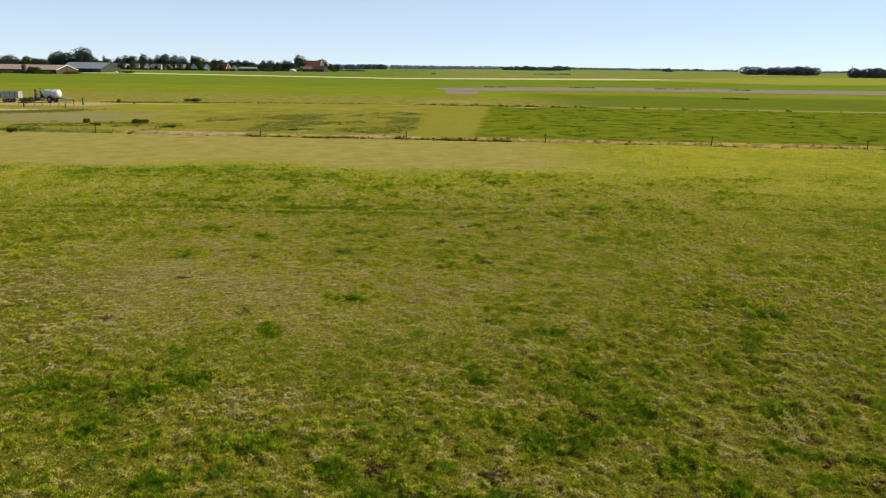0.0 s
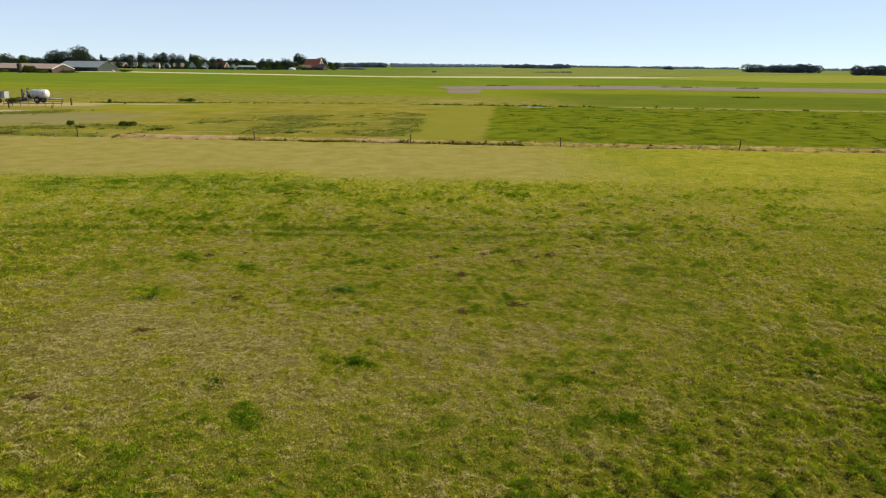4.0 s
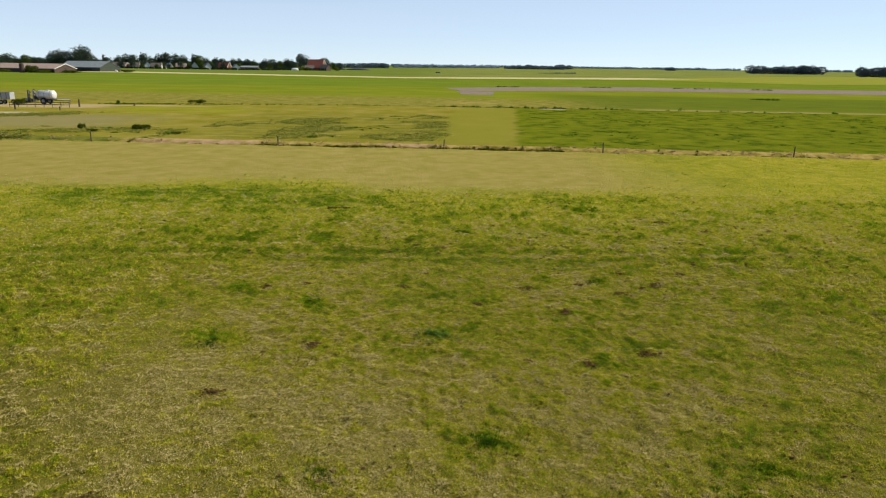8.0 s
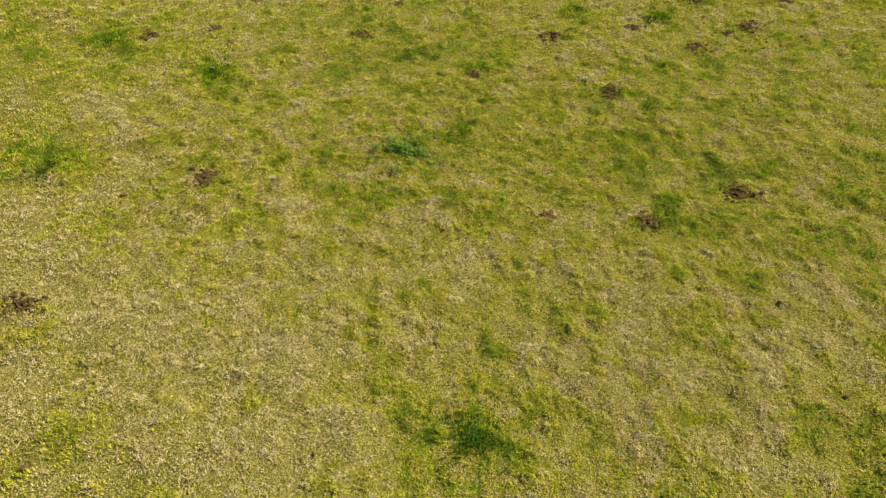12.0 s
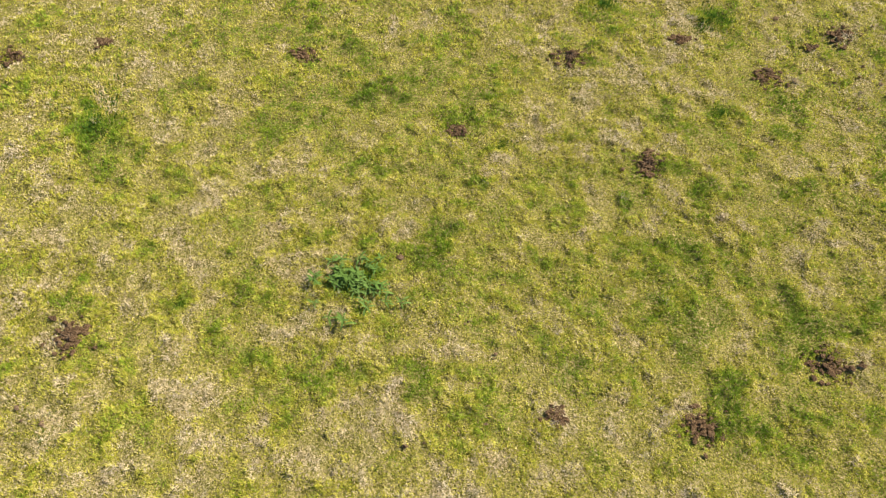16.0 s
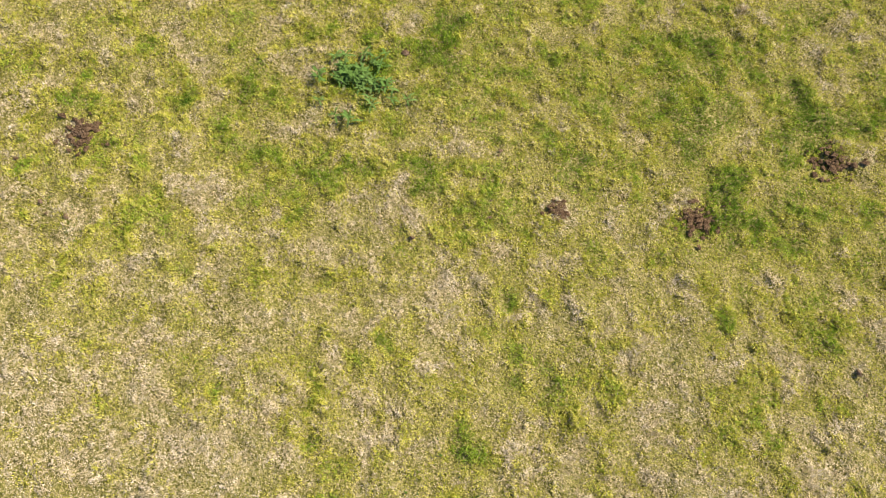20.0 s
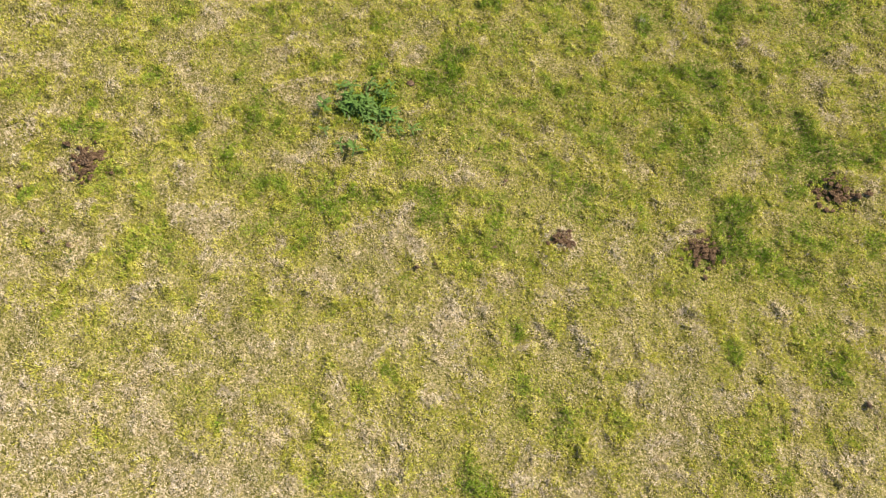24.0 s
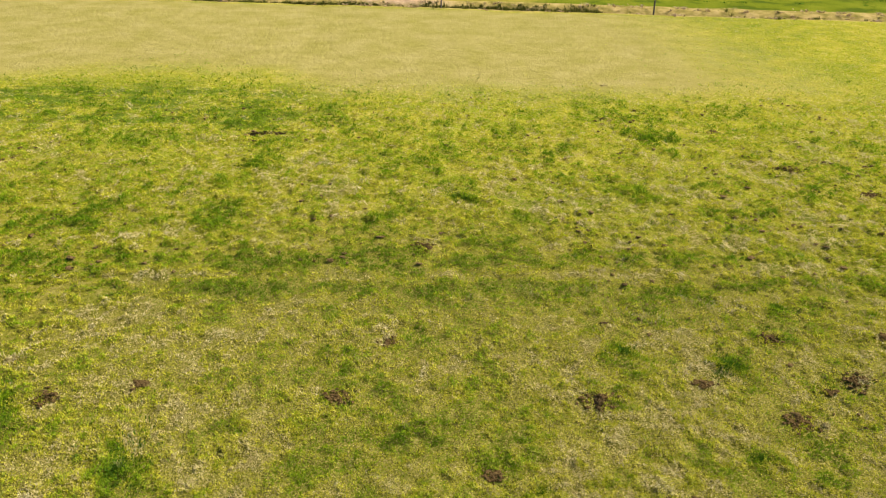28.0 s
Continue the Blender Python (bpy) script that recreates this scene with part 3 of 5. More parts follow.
def dryness(x, y):
    """How dry the turf is from place to place, about -1 to 1."""
    hover = 1 - ease(np.hypot(x + 3.7, y - 30.6), 9, 17)
    start = 1 - ease(y, 20, 27)
    d = 0.3 * wander(x, y, 0.22, 23) + 0.34 * wander(x, y, 0.62, 21) + 0.58 * wander(x, y, 1.7, 22) + 0.62 * wander(x, y, 4.6, 24) + 0.25 * hover * wander(x, y, 9.0, 25)
    d = d + (1 - hover) * (0.5 * wander(x, y, 2.3, 36) + 0.42 * wander(x, y, 5.0, 37))
    d = d + 0.55 * np.exp(-(((x + 18) / 7) ** 2 + ((y - 25.7) / 5) ** 2)) + 0.12 * np.exp(-(((x + 9) / 4) ** 2 + ((y - 25) / 4) ** 2))
    # wheel track across the meadow
    line = y - 42.2 - 0.05 * (x + 2)
    d = d + (0.5 + 0.4 * lattice(x * 0.9, y * 0, 29)) * np.exp(-(line / 0.24) ** 2) - 0.75 * np.exp(-((line - 0.9) / 0.5) ** 2) - 0.7 * np.exp(-((line + 0.75) / 0.4) ** 2)
    d = d + 0.3 * np.exp(-(((x + 9) / 7) ** 2 + ((y - 48.5) / 2) ** 2)) - 0.4 * np.exp(-(((y - 57.5) / 3) ** 2)) * ease(lattice(x * 0.12, y * 0.3, 27), -0.3, 0.4) - 0.55 * np.exp(-(((x + 21) / 8) ** 2 + ((y - 63.0) / 3.2) ** 2))
    # worn, paler turf in the middle of the meadow, greener towards its near side
    d = d + 0.14 * np.exp(-(((x + 9.5) / 3.5) ** 2 + ((y - 33.5) / 3.0) ** 2)) + 0.3 * np.exp(-(((x + 4) / 8) ** 2 + ((y - 26.2) / 2.8) ** 2)) + 0.4 * np.exp(-(((x + 13) / 5) ** 2 + ((y - 24.5) / 3.5) ** 2)) + 0.16 * np.exp(-(((x - 1.5) / 2.5) ** 2 + ((y - 27.5) / 2.5) ** 2))
    d = d + start * (0.55 * wander(x, y, 5.0, 41) + 0.4 * wander(x, y, 9.5, 42)) + 0.07 * start * ease(x, 2, 8) + 0.1 * ease(x, -1, 5) * ease(y, 32, 37) * (1 - ease(y, 56, 62))
    d = d - 0.28 * start * ease(wander(x, y, 0.3, 34), 0.1, 0.6) + 0.35 * start * ease(wander(x, y, 0.45, 39), 0.25, 0.7)
    d = d + (1 - start) * (1 - hover) * (0.6 * ease(wander(x, y, 0.9, 33), 0.5, 0.85) - 0.6 * ease(wander(x, y, 0.5, 34), 0.2, 0.65))
    return d - 0.6 * lush(x, y)


def turf(label_set, x, y, lift, length, width, seed):
    """Sorts the roots into deep green, green, yellow-green and dry grass by how dry the place is."""
    rng = np.random.default_rng(seed)
    hover = 1 - ease(np.hypot(x + 3.7, y - 30.6), 9, 17)
    d = dryness(x, y)
    even = np.maximum(ease(x, -1.5, 4), ease(y, 33, 42)) * ease(y, 20, 26)
    d = d + even * (0.17 + 0.12 * (d - 0.1)) + rng.normal(0, 1, len(x)) * (0.15 + 0.12 * hover + 0.1 * (1 - ease(y, 18, 25))) + 0.06 + 0.03 * (1 - ease(y, 17, 26)) + 0.06 * hover
    for key, pick, mat, lean in (("deep_green_grass", d < -0.75, MAT_DEEPBLADE, 0.85), ("green_grass", (d >= -0.75) & (d < -0.1), MAT_GREENBLADE, 0.95),
                                 ("yellow_green_grass", (d >= -0.1) & (d < 0.54), MAT_LIGHTBLADE, 1.0), ("dry_grass", d >= 0.54, MAT_DRYBLADE, 1.15)):
        w, ln = width[pick], length[pick]
        fine = {"dry_grass": 0.85, "deep_green_grass": 1.35}.get(key, 1.0)
        ob = new(key, blades(key, x[pick], y[pick], lift[pick], ln * fine, w * (0.8 if key == "dry_grass" else 1.0), lean, mat, seed + 1))
        tagged(ob, label_set[key], "grass", kind="stuff")


def thick(x, y):
    """Blades a square metre in the thick turf that the camera hovers over."""
    return 6800 / (1 + np.hypot((x + 3.6) / 7.6, (y - 29.6) / 6.0) ** 6)


def middling(x, y):
    """Blades a square metre beyond it."""
    ahead = 1000 * ease(y, 31, 35) * (1 - ease(y, 40, 54)) * (1 - ease(np.abs(x + 3.5), 6 + 0.5 * (y - 30), 10 + 0.6 * (y - 30)))
    beyond = 260 * ease(y, 38, 44) * (1 - ease(y, 54, 66)) * (1 - ease(np.abs(x + 2), 8 + 0.55 * (y - 26), 14 + 0.6 * (y - 26)))
    return ahead + beyond


def near_turf(x, y):
    """Blades a square metre on the near side of the meadow."""
    side = 480 * ease(y, 15, 20) * (1 - ease(y, 34, 40)) * np.maximum(ease(x, -27, -22) * (1 - ease(x, -13, -10)), ease(x, 3, 6) * (1 - ease(x, 14, 20)))
    return side + 1550 * (1 - ease(y, 16, 27)) * (1 - ease(np.abs(x), 0.55 * (y + 3) + 1, 0.68 * (y + 3) + 1.5))


def thin_cover(x, y):
    """Blades a square metre in the meadow at large."""
    return 420 / (1 + (np.maximum(0, y - 18) / 26.0) ** 2) + 60 + 0 * x


def cover(x, y):
    return thick(x, y) + middling(x, y) + near_turf(x, y) + thin_cover(x, y)


def rooted(n, x0, x1, y0, y1, density, rng):
    """Places for roots, at random, so many a square metre."""
    x, y = rng.uniform(x0, x1, n), rng.uniform(y0, y1, n)
    keep = rng.random(n) < density(x, y) * (x1 - x0) * (y1 - y0) / n
    return x[keep], y[keep]


rng = np.random.default_rng(5)
ax, ay = rooted(3700000, -14, 7, 20, 40, thick, rng)
mx0, my0 = rooted(3600000, -34, 32, 30, 66, middling, rng)
nx0, ny0 = rooted(3000000, -28, 22, 8, 40, near_turf, rng)
bx, by = rooted(5000000, -62, 62, 5, 87, thin_cover, rng)
wide = (np.abs(bx + 1.5) < 0.66 * (by + 5) + 3) & (by < 86.7 - 0.07 * bx)
bx, by = np.concatenate([ax, mx0, nx0, bx[wide]]), np.concatenate([ay, my0, ny0, by[wide]])
mown = (by > 61.5 + 3.6 * np.exp(-((bx + 20) / 7.5) ** 6) + 2.5 * lattice(bx * 0.15, by * 0.15, 8) + rng.normal(0, 1.6, len(bx))) & (bx < 11.5 + rng.normal(0, 4.5, len(bx)))
bx, by = bx[~mown], by[~mown]
# hoofs and grazing leave the turf in small tussocks with hollows between
away = ease(np.hypot(bx + 3.7, by - 30.6), 8, 16)
tus = (1 - away) * (0.45 * wander(bx, by, 3.1, 51) + 0.45 * wander(bx, by, 7.5, 52) + 0.4 * wander(bx, by, 17.0, 55)) + away * (0.6 * wander(bx, by, 3.0, 53) + 0.75 * wander(bx, by, 6.4, 54))
thickness = lush(bx, by)
near_side = 1 - ease(by, 20, 28)
keep = rng.random(len(bx)) < (1 - 0.85 * ease(by, 54, 66)) * (0.82 + 0.03 * away + (0.75 + 1.0 * away + 0.05 * near_side) * tus + 0.8 * thickness)
for tx, ty, tr in DUNG_AHEAD + DUNG_START + EARTH_AT:
    close = np.flatnonzero((np.abs(bx - tx) < tr) & (np.abs(by - ty) < tr))
    keep[close] &= np.hypot((bx[close] - tx) / 1.1, by[close] - ty) > tr * (0.26 + 0.2 * wander(bx[close], by[close], 6.0, 58))
bx, by, tus, away, thickness = bx[keep], by[keep], tus[keep], away[keep], thickness[keep]
thin = np.minimum(np.sqrt(3700 / cover(bx, by)), 2.7)
turf({"deep_green_grass": "thick dark green grass blades in lush spots of the turf", "green_grass": "short green grass blades in grazed turf",
      "yellow_green_grass": "short yellow-green grass blades in grazed turf", "dry_grass": "bleached straw-coloured dry grass lying in the turf"},
     bx, by, (0.05 + 0.08 * away) * np.clip(tus + 0.15, 0, 1), (0.04 + (0.035 + 0.02 * away) * np.clip(tus + 0.1, 0, 1) + 0.03 * thickness) * thin ** 0.45, 0.0122 * thin, 31)


def clump_mesh(name, material, count, radius, height, width, lean, seed):
    """A tuft of bent blades, three faces a blade, thicker in the middle."""
    r = np.random.default_rng(seed)
    verts, faces = [], []
    for _ in range(count):
        q = abs(r.normal(0, 0.8))
        a, ang = radius * min(q, 2.2), r.uniform(0, 6.283)
        a *= 0.75 + 0.6 * math.sin(3 * ang + seed) * math.cos(2 * ang + seed)
        px, py = a * math.cos(ang), a * math.sin(ang)
        yaw = ang + r.normal(0, 1.1)
        ln, wd, le = height * r.uniform(0.5, 1.25) * (1.15 - 0.5 * min(q, 1)), width * r.uniform(0.6, 1.3), max(0.1, r.normal(lean, 0.3))
        dx, dy = math.cos(yaw), math.sin(yaw)
        sx, sy = -dy * wd / 2, dx * wd / 2
        mid, tip = ln * 0.55, ln
        m1, m2 = le * 0.65, le * 1.15
        k = len(verts)
        cx, cy, cz = px + dx * mid * math.sin(m1), py + dy * mid * math.sin(m1), mid * math.cos(m1)
        verts += [(px - sx, py - sy, -0.03), (px + sx, py + sy, -0.03), (cx + sx * 0.8, cy + sy * 0.8, cz), (cx - sx * 0.8, cy - sy * 0.8, cz),
                  (cx + dx * (tip - mid) * math.sin(m2), cy + dy * (tip - mid) * math.sin(m2), cz + (tip - mid) * math.cos(m2))]
        faces += [(k, k + 1, k + 2), (k, k + 2, k + 3), (k + 3, k + 2, k + 4)]
    return mesh_of(name, verts, faces, material)


TUFT_KINDS = [clump_mesh("grass_tuft", MAT_TUFT, 1000, 0.42, 0.065, 0.012, 0.85, s) for s in (1, 2, 3, 4)]
for i, (tx, ty, tr) in enumerate(TUFTS_AHEAD + TUFTS_START):
    ob = new("grass_tuft", TUFT_KINDS[i % 4])
    ob.matrix_world = pose(tx, ty, float(ground_height(tx, ty)), 0, 0, i * 77) @ Matrix.Diagonal((3.0 * tr, 2.5 * tr, 1.0 + 0.2 * tr, 1))
    tagged(ob, "lush dark green grass tuft in the grazed meadow", "grass tuft", "grass tufts in the meadow")


# ---- weeds and droppings ----
def leaf_mesh(name, length, width, seed):
    """A lance-shaped leaf with a folded midrib, arching outward along +x."""
    r = random.Random(seed)
    verts, faces = [], []
    for k in range(6):
        s = k / 5
        w = width * math.sin(math.pi * min(1, s * 0.92 + 0.06)) ** 0.8 * 0.5
        px, pz = length * s * (1 - 0.12 * s), length * (0.55 * s - 0.6 * s * s) + 0.02
        verts += [(px, -w, pz + 0.25 * w + r.uniform(-.004, .004)), (px, 0, pz), (px, w, pz + 0.25 * w + r.uniform(-.004, .004))]
    for k in range(5):
        a = 3 * k
        faces += [(a, a + 3, a + 4, a + 1), (a + 1, a + 4, a + 5, a + 2)]
    return mesh_of(name, verts, faces, MAT_WEED, True)


LEAVES = [leaf_mesh("leaf", 0.2, 0.034, s) for s in (1, 2, 3)]


def weed(x, y, stems, spread_r, size, label, seed):
    r = random.Random(seed)
    top = empty("weed_clump", x, y)
    tagged(top, label, "weed", "broad-leaved weeds")
    for _ in range(stems):
        a, q = r.uniform(0, 6.28), spread_r * min(1.6, abs(r.gauss(0, 0.65)))
        sx, sy, h = q * math.cos(a), q * math.sin(a), size * r.uniform(0.35, 1.0)
        part("stem", tube((sx, sy, -0.03), (sx + r.uniform(-.03, .03), sy + r.uniform(-.03, .03), h), 0.005, 0.003, 5), MAT_WEED, top)
        for k in range(6):
            ob = new("leaf", LEAVES[r.randrange(3)])
            ob.parent = top
            s = r.uniform(0.5, 1.1) * (1.1 - 0.07 * k)
            ob.matrix_local = pose(sx, sy, h * (0.15 + 0.15 * k), 0, r.uniform(-30, 15), k * 137 + r.uniform(-25, 25)) @ Matrix.Diagonal((s, s, s, 1))


weed(-5.23, 31.54, 60, 0.56, 0.17, "leafy bright green weed clump standing in short grass", 1)
weed(-8.3, 12.0, 7, 0.2, 0.2, "pale broad-leaved weed rosette in short grass", 2)
weed(-5.2, 11.6, 7, 0.2, 0.2, "pale broad-leaved weed rosette in short grass", 3)
weed(-5.2, 10.8, 5, 0.16, 0.18, "small broad-leaved weed rosette in short grass", 4)


def droppings_mesh(name, material, rise, lumpy, seed):
    """A crumbled heap pressed into the turf: one lumpy skin whose ragged rim dips into the ground."""
    n1 = 44
    u = np.linspace(-1, 1, n1)
    px, py = np.meshgrid(u, u)
    rad = np.hypot(px, py)
    h = rise * (0.35 + 0.75 * lattice(px * 4.3 + seed * 17, py * 4.3, 61) + 0.7 * lattice(px * 11 + seed * 5, py * 11, 62) - 1.9 * rad ** 2.2)
    h = np.where(h > 0, h + lumpy * np.abs(lattice(px * 23, py * 23 + seed, 63)), -0.08)
    h = np.maximum(h, -0.08)
    h[rad > 0.97] = -0.08
    ids = np.arange(n1 * n1).reshape(n1, n1)
    f = np.stack([ids[:-1, :-1], ids[:-1, 1:], ids[1:, 1:], ids[1:, :-1]], -1).reshape(-1, 4)
    return mesh_of(name, np.stack([px * 0.62, py * 0.62, h], -1).reshape(-1, 3), f, material)


DUNG_KINDS = [droppings_mesh("dung", MAT_DUNG, 0.09, 0.06, s) for s in (1, 2, 3, 4)]
EARTH_KINDS = [droppings_mesh("earth_patch", MAT_EARTH, 0.07, 0.05, s) for s in (5, 6)]
for i, (tx, ty, tr) in enumerate(DUNG_AHEAD + DUNG_START):
    ob = new("dung", DUNG_KINDS[i % 4])
    ob.matrix_world = pose(tx, ty, float(ground_height(tx, ty)), 0, 0, i * 101) @ Matrix.Diagonal((0.56 * tr, 0.47 * tr, 0.45 * tr + 0.35, 1))
    tagged(ob, "crumbled dark brown dung pile on short grass", "dung", "dung piles in the meadow")
for i, (tx, ty, tr) in enumerate(EARTH_AT):
    ob = new("earth_patch", EARTH_KINDS[i % 2])
    ob.matrix_world = pose(tx, ty, float(ground_height(tx, ty)), 0, 0, i * 63) @ Matrix.Diagonal((1.1 * tr, 0.95 * tr, 0.4 * tr + 0.5, 1))
    tagged(ob, "crumbly patch of trampled brown earth in the turf", "earth", "earth patches in the meadow")


# bleached heaps of old straw
STRAW_KINDS = [clump_mesh("straw_heap", MAT_DRYBLADE, 260, 0.3, 0.1, 0.013, 1.2, s) for s in (41, 42)]
for i, (tx, ty, tr) in enumerate(((-13.9, 38.0, 1.1), (0.7, 38.0, 0.75), (6.0, 37.4, 0.8), (-3.3, 38.4, 0.6), (0.9, 33.0, 0.55), (3.6, 62.8, 0.9), (-5.4, 44.2, 0.7), (-7.0, 55.8, 0.5), (3.0, 36.4, 0.45))):
    ob = new("straw_heap", STRAW_KINDS[i % 2])
    ob.matrix_world = pose(tx, ty, float(ground_height(tx, ty)) + 0.03, 0, 0, i * 47) @ Matrix.Diagonal((tr, 0.8 * tr, 0.8, 1))
    tagged(ob, "small heap of bleached dry straw on the turf", "straw", "straw heaps in the meadow", kind="stuff")
rut = new("earth_rut", EARTH_KINDS[0])
rut.matrix_world = pose(-11.9, 53.7, float(ground_height(-11.9, 53.7)), 0, 0, 4) @ Matrix.Diagonal((2.0, 0.3, 0.9, 1))
tagged(rut, "narrow dark rut of bare earth in the turf", "earth")


# small clods and dry droppings trodden into the turf
rng = np.random.default_rng(77)
crumb_x, crumb_y = [], []
for tx, ty, tr in DUNG_AHEAD + DUNG_START + EARTH_AT:
    k = int(60 + 160 * tr)
    crumb_x.append(tx + 0.4 * tr * rng.normal(0, 1, k)), crumb_y.append(ty + 0.34 * tr * rng.normal(0, 1, k))
crumb_x, crumb_y = np.concatenate(crumb_x), np.concatenate(crumb_y)
cx, cy = rng.uniform(-22, 26, 14000), rng.uniform(9, 60, 14000)
pick = (lattice(cx * 0.3, cy * 0.3, 71) + 0.5 * lattice(cx * 1.3, cy * 1.3, 72) + 0.35 * ease(cx, -2, 6) * ease(cy, 31, 35) + 0.3 * ease(cx, 1, 5) * np.exp(-((cy - 48) / 5) ** 2) + 0.6 * rng.random(14000)) > 1.0
cx, cy = cx[pick], cy[pick]
fx, fy = rng.uniform(-24, 28, 2600), rng.uniform(41, 60, 2600)
poached = lattice(fx * 0.25, fy * 0.5, 73) + 0.6 * lattice(fx * 0.9, fy * 1.4, 74) > 0.55
cx, cy = np.concatenate([cx, fx[poached]]), np.concatenate([cy, fy[poached]])
base = bmesh.new()
bmesh.ops.create_icosphere(base, subdivisions=1, radius=1.0)
cv, cf = np.array([v.co[:] for v in base.verts]), np.array([[v.index for v in f.verts] for f in base.faces])
base.free()


def crumbs(name, px, py, sizes, material):
    """Many flattened lumps of earth or dung, each of its own shape."""
    k = len(px)
    v = cv[None] * (1 + 0.3 * rng.normal(0, 1, (k, len(cv), 1))) * np.stack([sizes * rng.uniform(.8, 1.9, k), sizes * rng.uniform(.8, 1.5, k), sizes * 0.55], -1)[:, None, :]
    v += np.stack([px, py, ground_height(px, py) + sizes * 0.6 + 0.01], -1)[:, None, :]
    f = cf[None] + (np.arange(k) * len(cv))[:, None, None]
    return new(name, mesh_of(name, v.reshape(-1, 3), f.reshape(-1, 3), material))


crumbled = crumbs("dung_crumbs", crumb_x, crumb_y, 0.008 + 0.034 * rng.random(len(crumb_x)) ** 2, MAT_DUNG)
tagged(crumbled, "crumbs of dark brown dung spread over the turf", "dung", kind="stuff")
clods = crumbs("earth_clods", cx, cy, (0.012 + 0.042 * rng.random(len(cx)) ** 3) * (1 + 0.4 * (cy > 41)), MAT_EARTH)
tagged(clods, "small brown clods of earth trodden into the turf", "clods", kind="stuff")


# ---- ditch banks and rough growth ----
def scatter_clumps(name, spots, kinds, label, rise=0.0):
    """Many clumps joined into one growth."""
    vs, fs, k = [], [], 0
    for i, (px, py, s, hs) in enumerate(spots):
        kv, kf = kinds[i % len(kinds)]
        a = i * 2.399
        c, sn = math.cos(a), math.sin(a)
        q = np.empty_like(kv)
        q[:, 0], q[:, 1], q[:, 2] = px + s * (c * kv[:, 0] - sn * kv[:, 1]), py + s * (sn * kv[:, 0] + c * kv[:, 1]), hs * kv[:, 2] + float(ground_height(px, py)) + rise
        vs.append(q), fs.append(kf + k)
        k += len(kv)
    ob = new(name, mesh_of(name, np.concatenate(vs), np.concatenate(fs), kinds_material[name]))
    return tagged(ob, label, "rough grass", kind="stuff")


def raw(me):
    v, f = np.empty(len(me.vertices) * 3, np.float32), np.empty(len(me.loops), np.int32)
    me.vertices.foreach_get("co", v), me.loops.foreach_get("vertex_index", f)
    bpy.data.meshes.remove(me)
    return v.reshape(-1, 3), f.reshape(-1, 3)


LOW = [raw(clump_mesh("low", MAT_TUFT, 34, 0.5, 0.07, 0.014, 0.8, s)) for s in (31, 32, 33, 34)]
r = random.Random(19)
spots = []
for _ in range(9000):
    px, py = r.uniform(-32, 34), r.uniform(8, 62)
    if abs(px + 1.5) < 0.62 * (py + 5) + 2 and noise.noise((px * 0.35, py * 0.6, 11)) + 0.6 * noise.noise((px * 1.3, py * 1.9, 12)) > 0.3 + (0.25 if 24 < py < 35 else 0):
        spots.append((px, py, r.uniform(0.25, 0.75), r.uniform(0.7, 1.3)))
kinds_material = {"small_tufts": MAT_TUFT, "straw_scraps": MAT_DRYBLADE, "ditch_reeds": MAT_RUSH, "bank_grass": MAT_BANK, "rushes": MAT_WEEDS, "meadow_tussocks": MAT_TUFT}
scraps = []
for _ in range(2600):
    px, py = (r.uniform(-1, 13), r.uniform(29, 48)) if r.random() < 0.55 else (r.uniform(-24, 20), r.uniform(10, 56))
    if noise.noise((px * 0.8, py * 0.8, 15)) + 0.4 * noise.noise((px * 0.2, py * 0.2, 16)) > 0.2:
        scraps.append((px, py, r.uniform(0.15, 0.55), r.uniform(0.5, 1.3)))
scatter_clumps("straw_scraps", scraps, LOW, "small scraps of bleached straw lying on the turf", 0.07)
scatter_clumps("small_tufts", spots, LOW, "scattered small dark green tufts in the grazed turf")
ROUGH = [raw(clump_mesh("rough", MAT_RUSH, 30, 0.5, 0.55, 0.06, 0.55, s)) for s in (11, 12, 13)]
r = random.Random(8)
spots = []
for _ in range(520):
    px = r.uniform(-75, 75)
    if noise.noise((px * 0.11, 4, 0)) > (0.05 if px > 9 else -0.3) and not (px < -26 and r.random() < 0.85):
        spots.append((px, 88.1 - 0.07 * px + r.gauss(0.6, 0.7), r.uniform(0.4, 0.9), r.uniform(0.2, 0.6)))
for _ in range(420):
    px = r.uniform(-7, 8)
    spots.append((px, 88.6 - 0.07 * px + r.gauss(0.3, 0.5), r.uniform(0.5, 1.1), r.uniform(0.35, 0.8)))
for _ in range(300):
    px = r.uniform(-27.5, -11)
    spots.append((px, 88.4 - 0.07 * px + r.gauss(0, 0.35), r.uniform(0.6, 1.2), r.uniform(0.3, 0.7)))
scatter_clumps("ditch_reeds", spots, ROUGH, "brown-green reeds and rough grass along a meadow ditch")
spots = []
for _ in range(520):
    px = r.uniform(-85, 85)
    if not (-43 < px < -27 and r.random() < 0.9):
        spots.append((px, 87.2 - 0.07 * px + r.uniform(0, 4.4), r.uniform(0.6, 1.3), r.uniform(0.1, 0.4)))
scatter_clumps("bank_grass", spots, ROUGH, "dry straw-coloured grass on the ditch bank")
spots = []
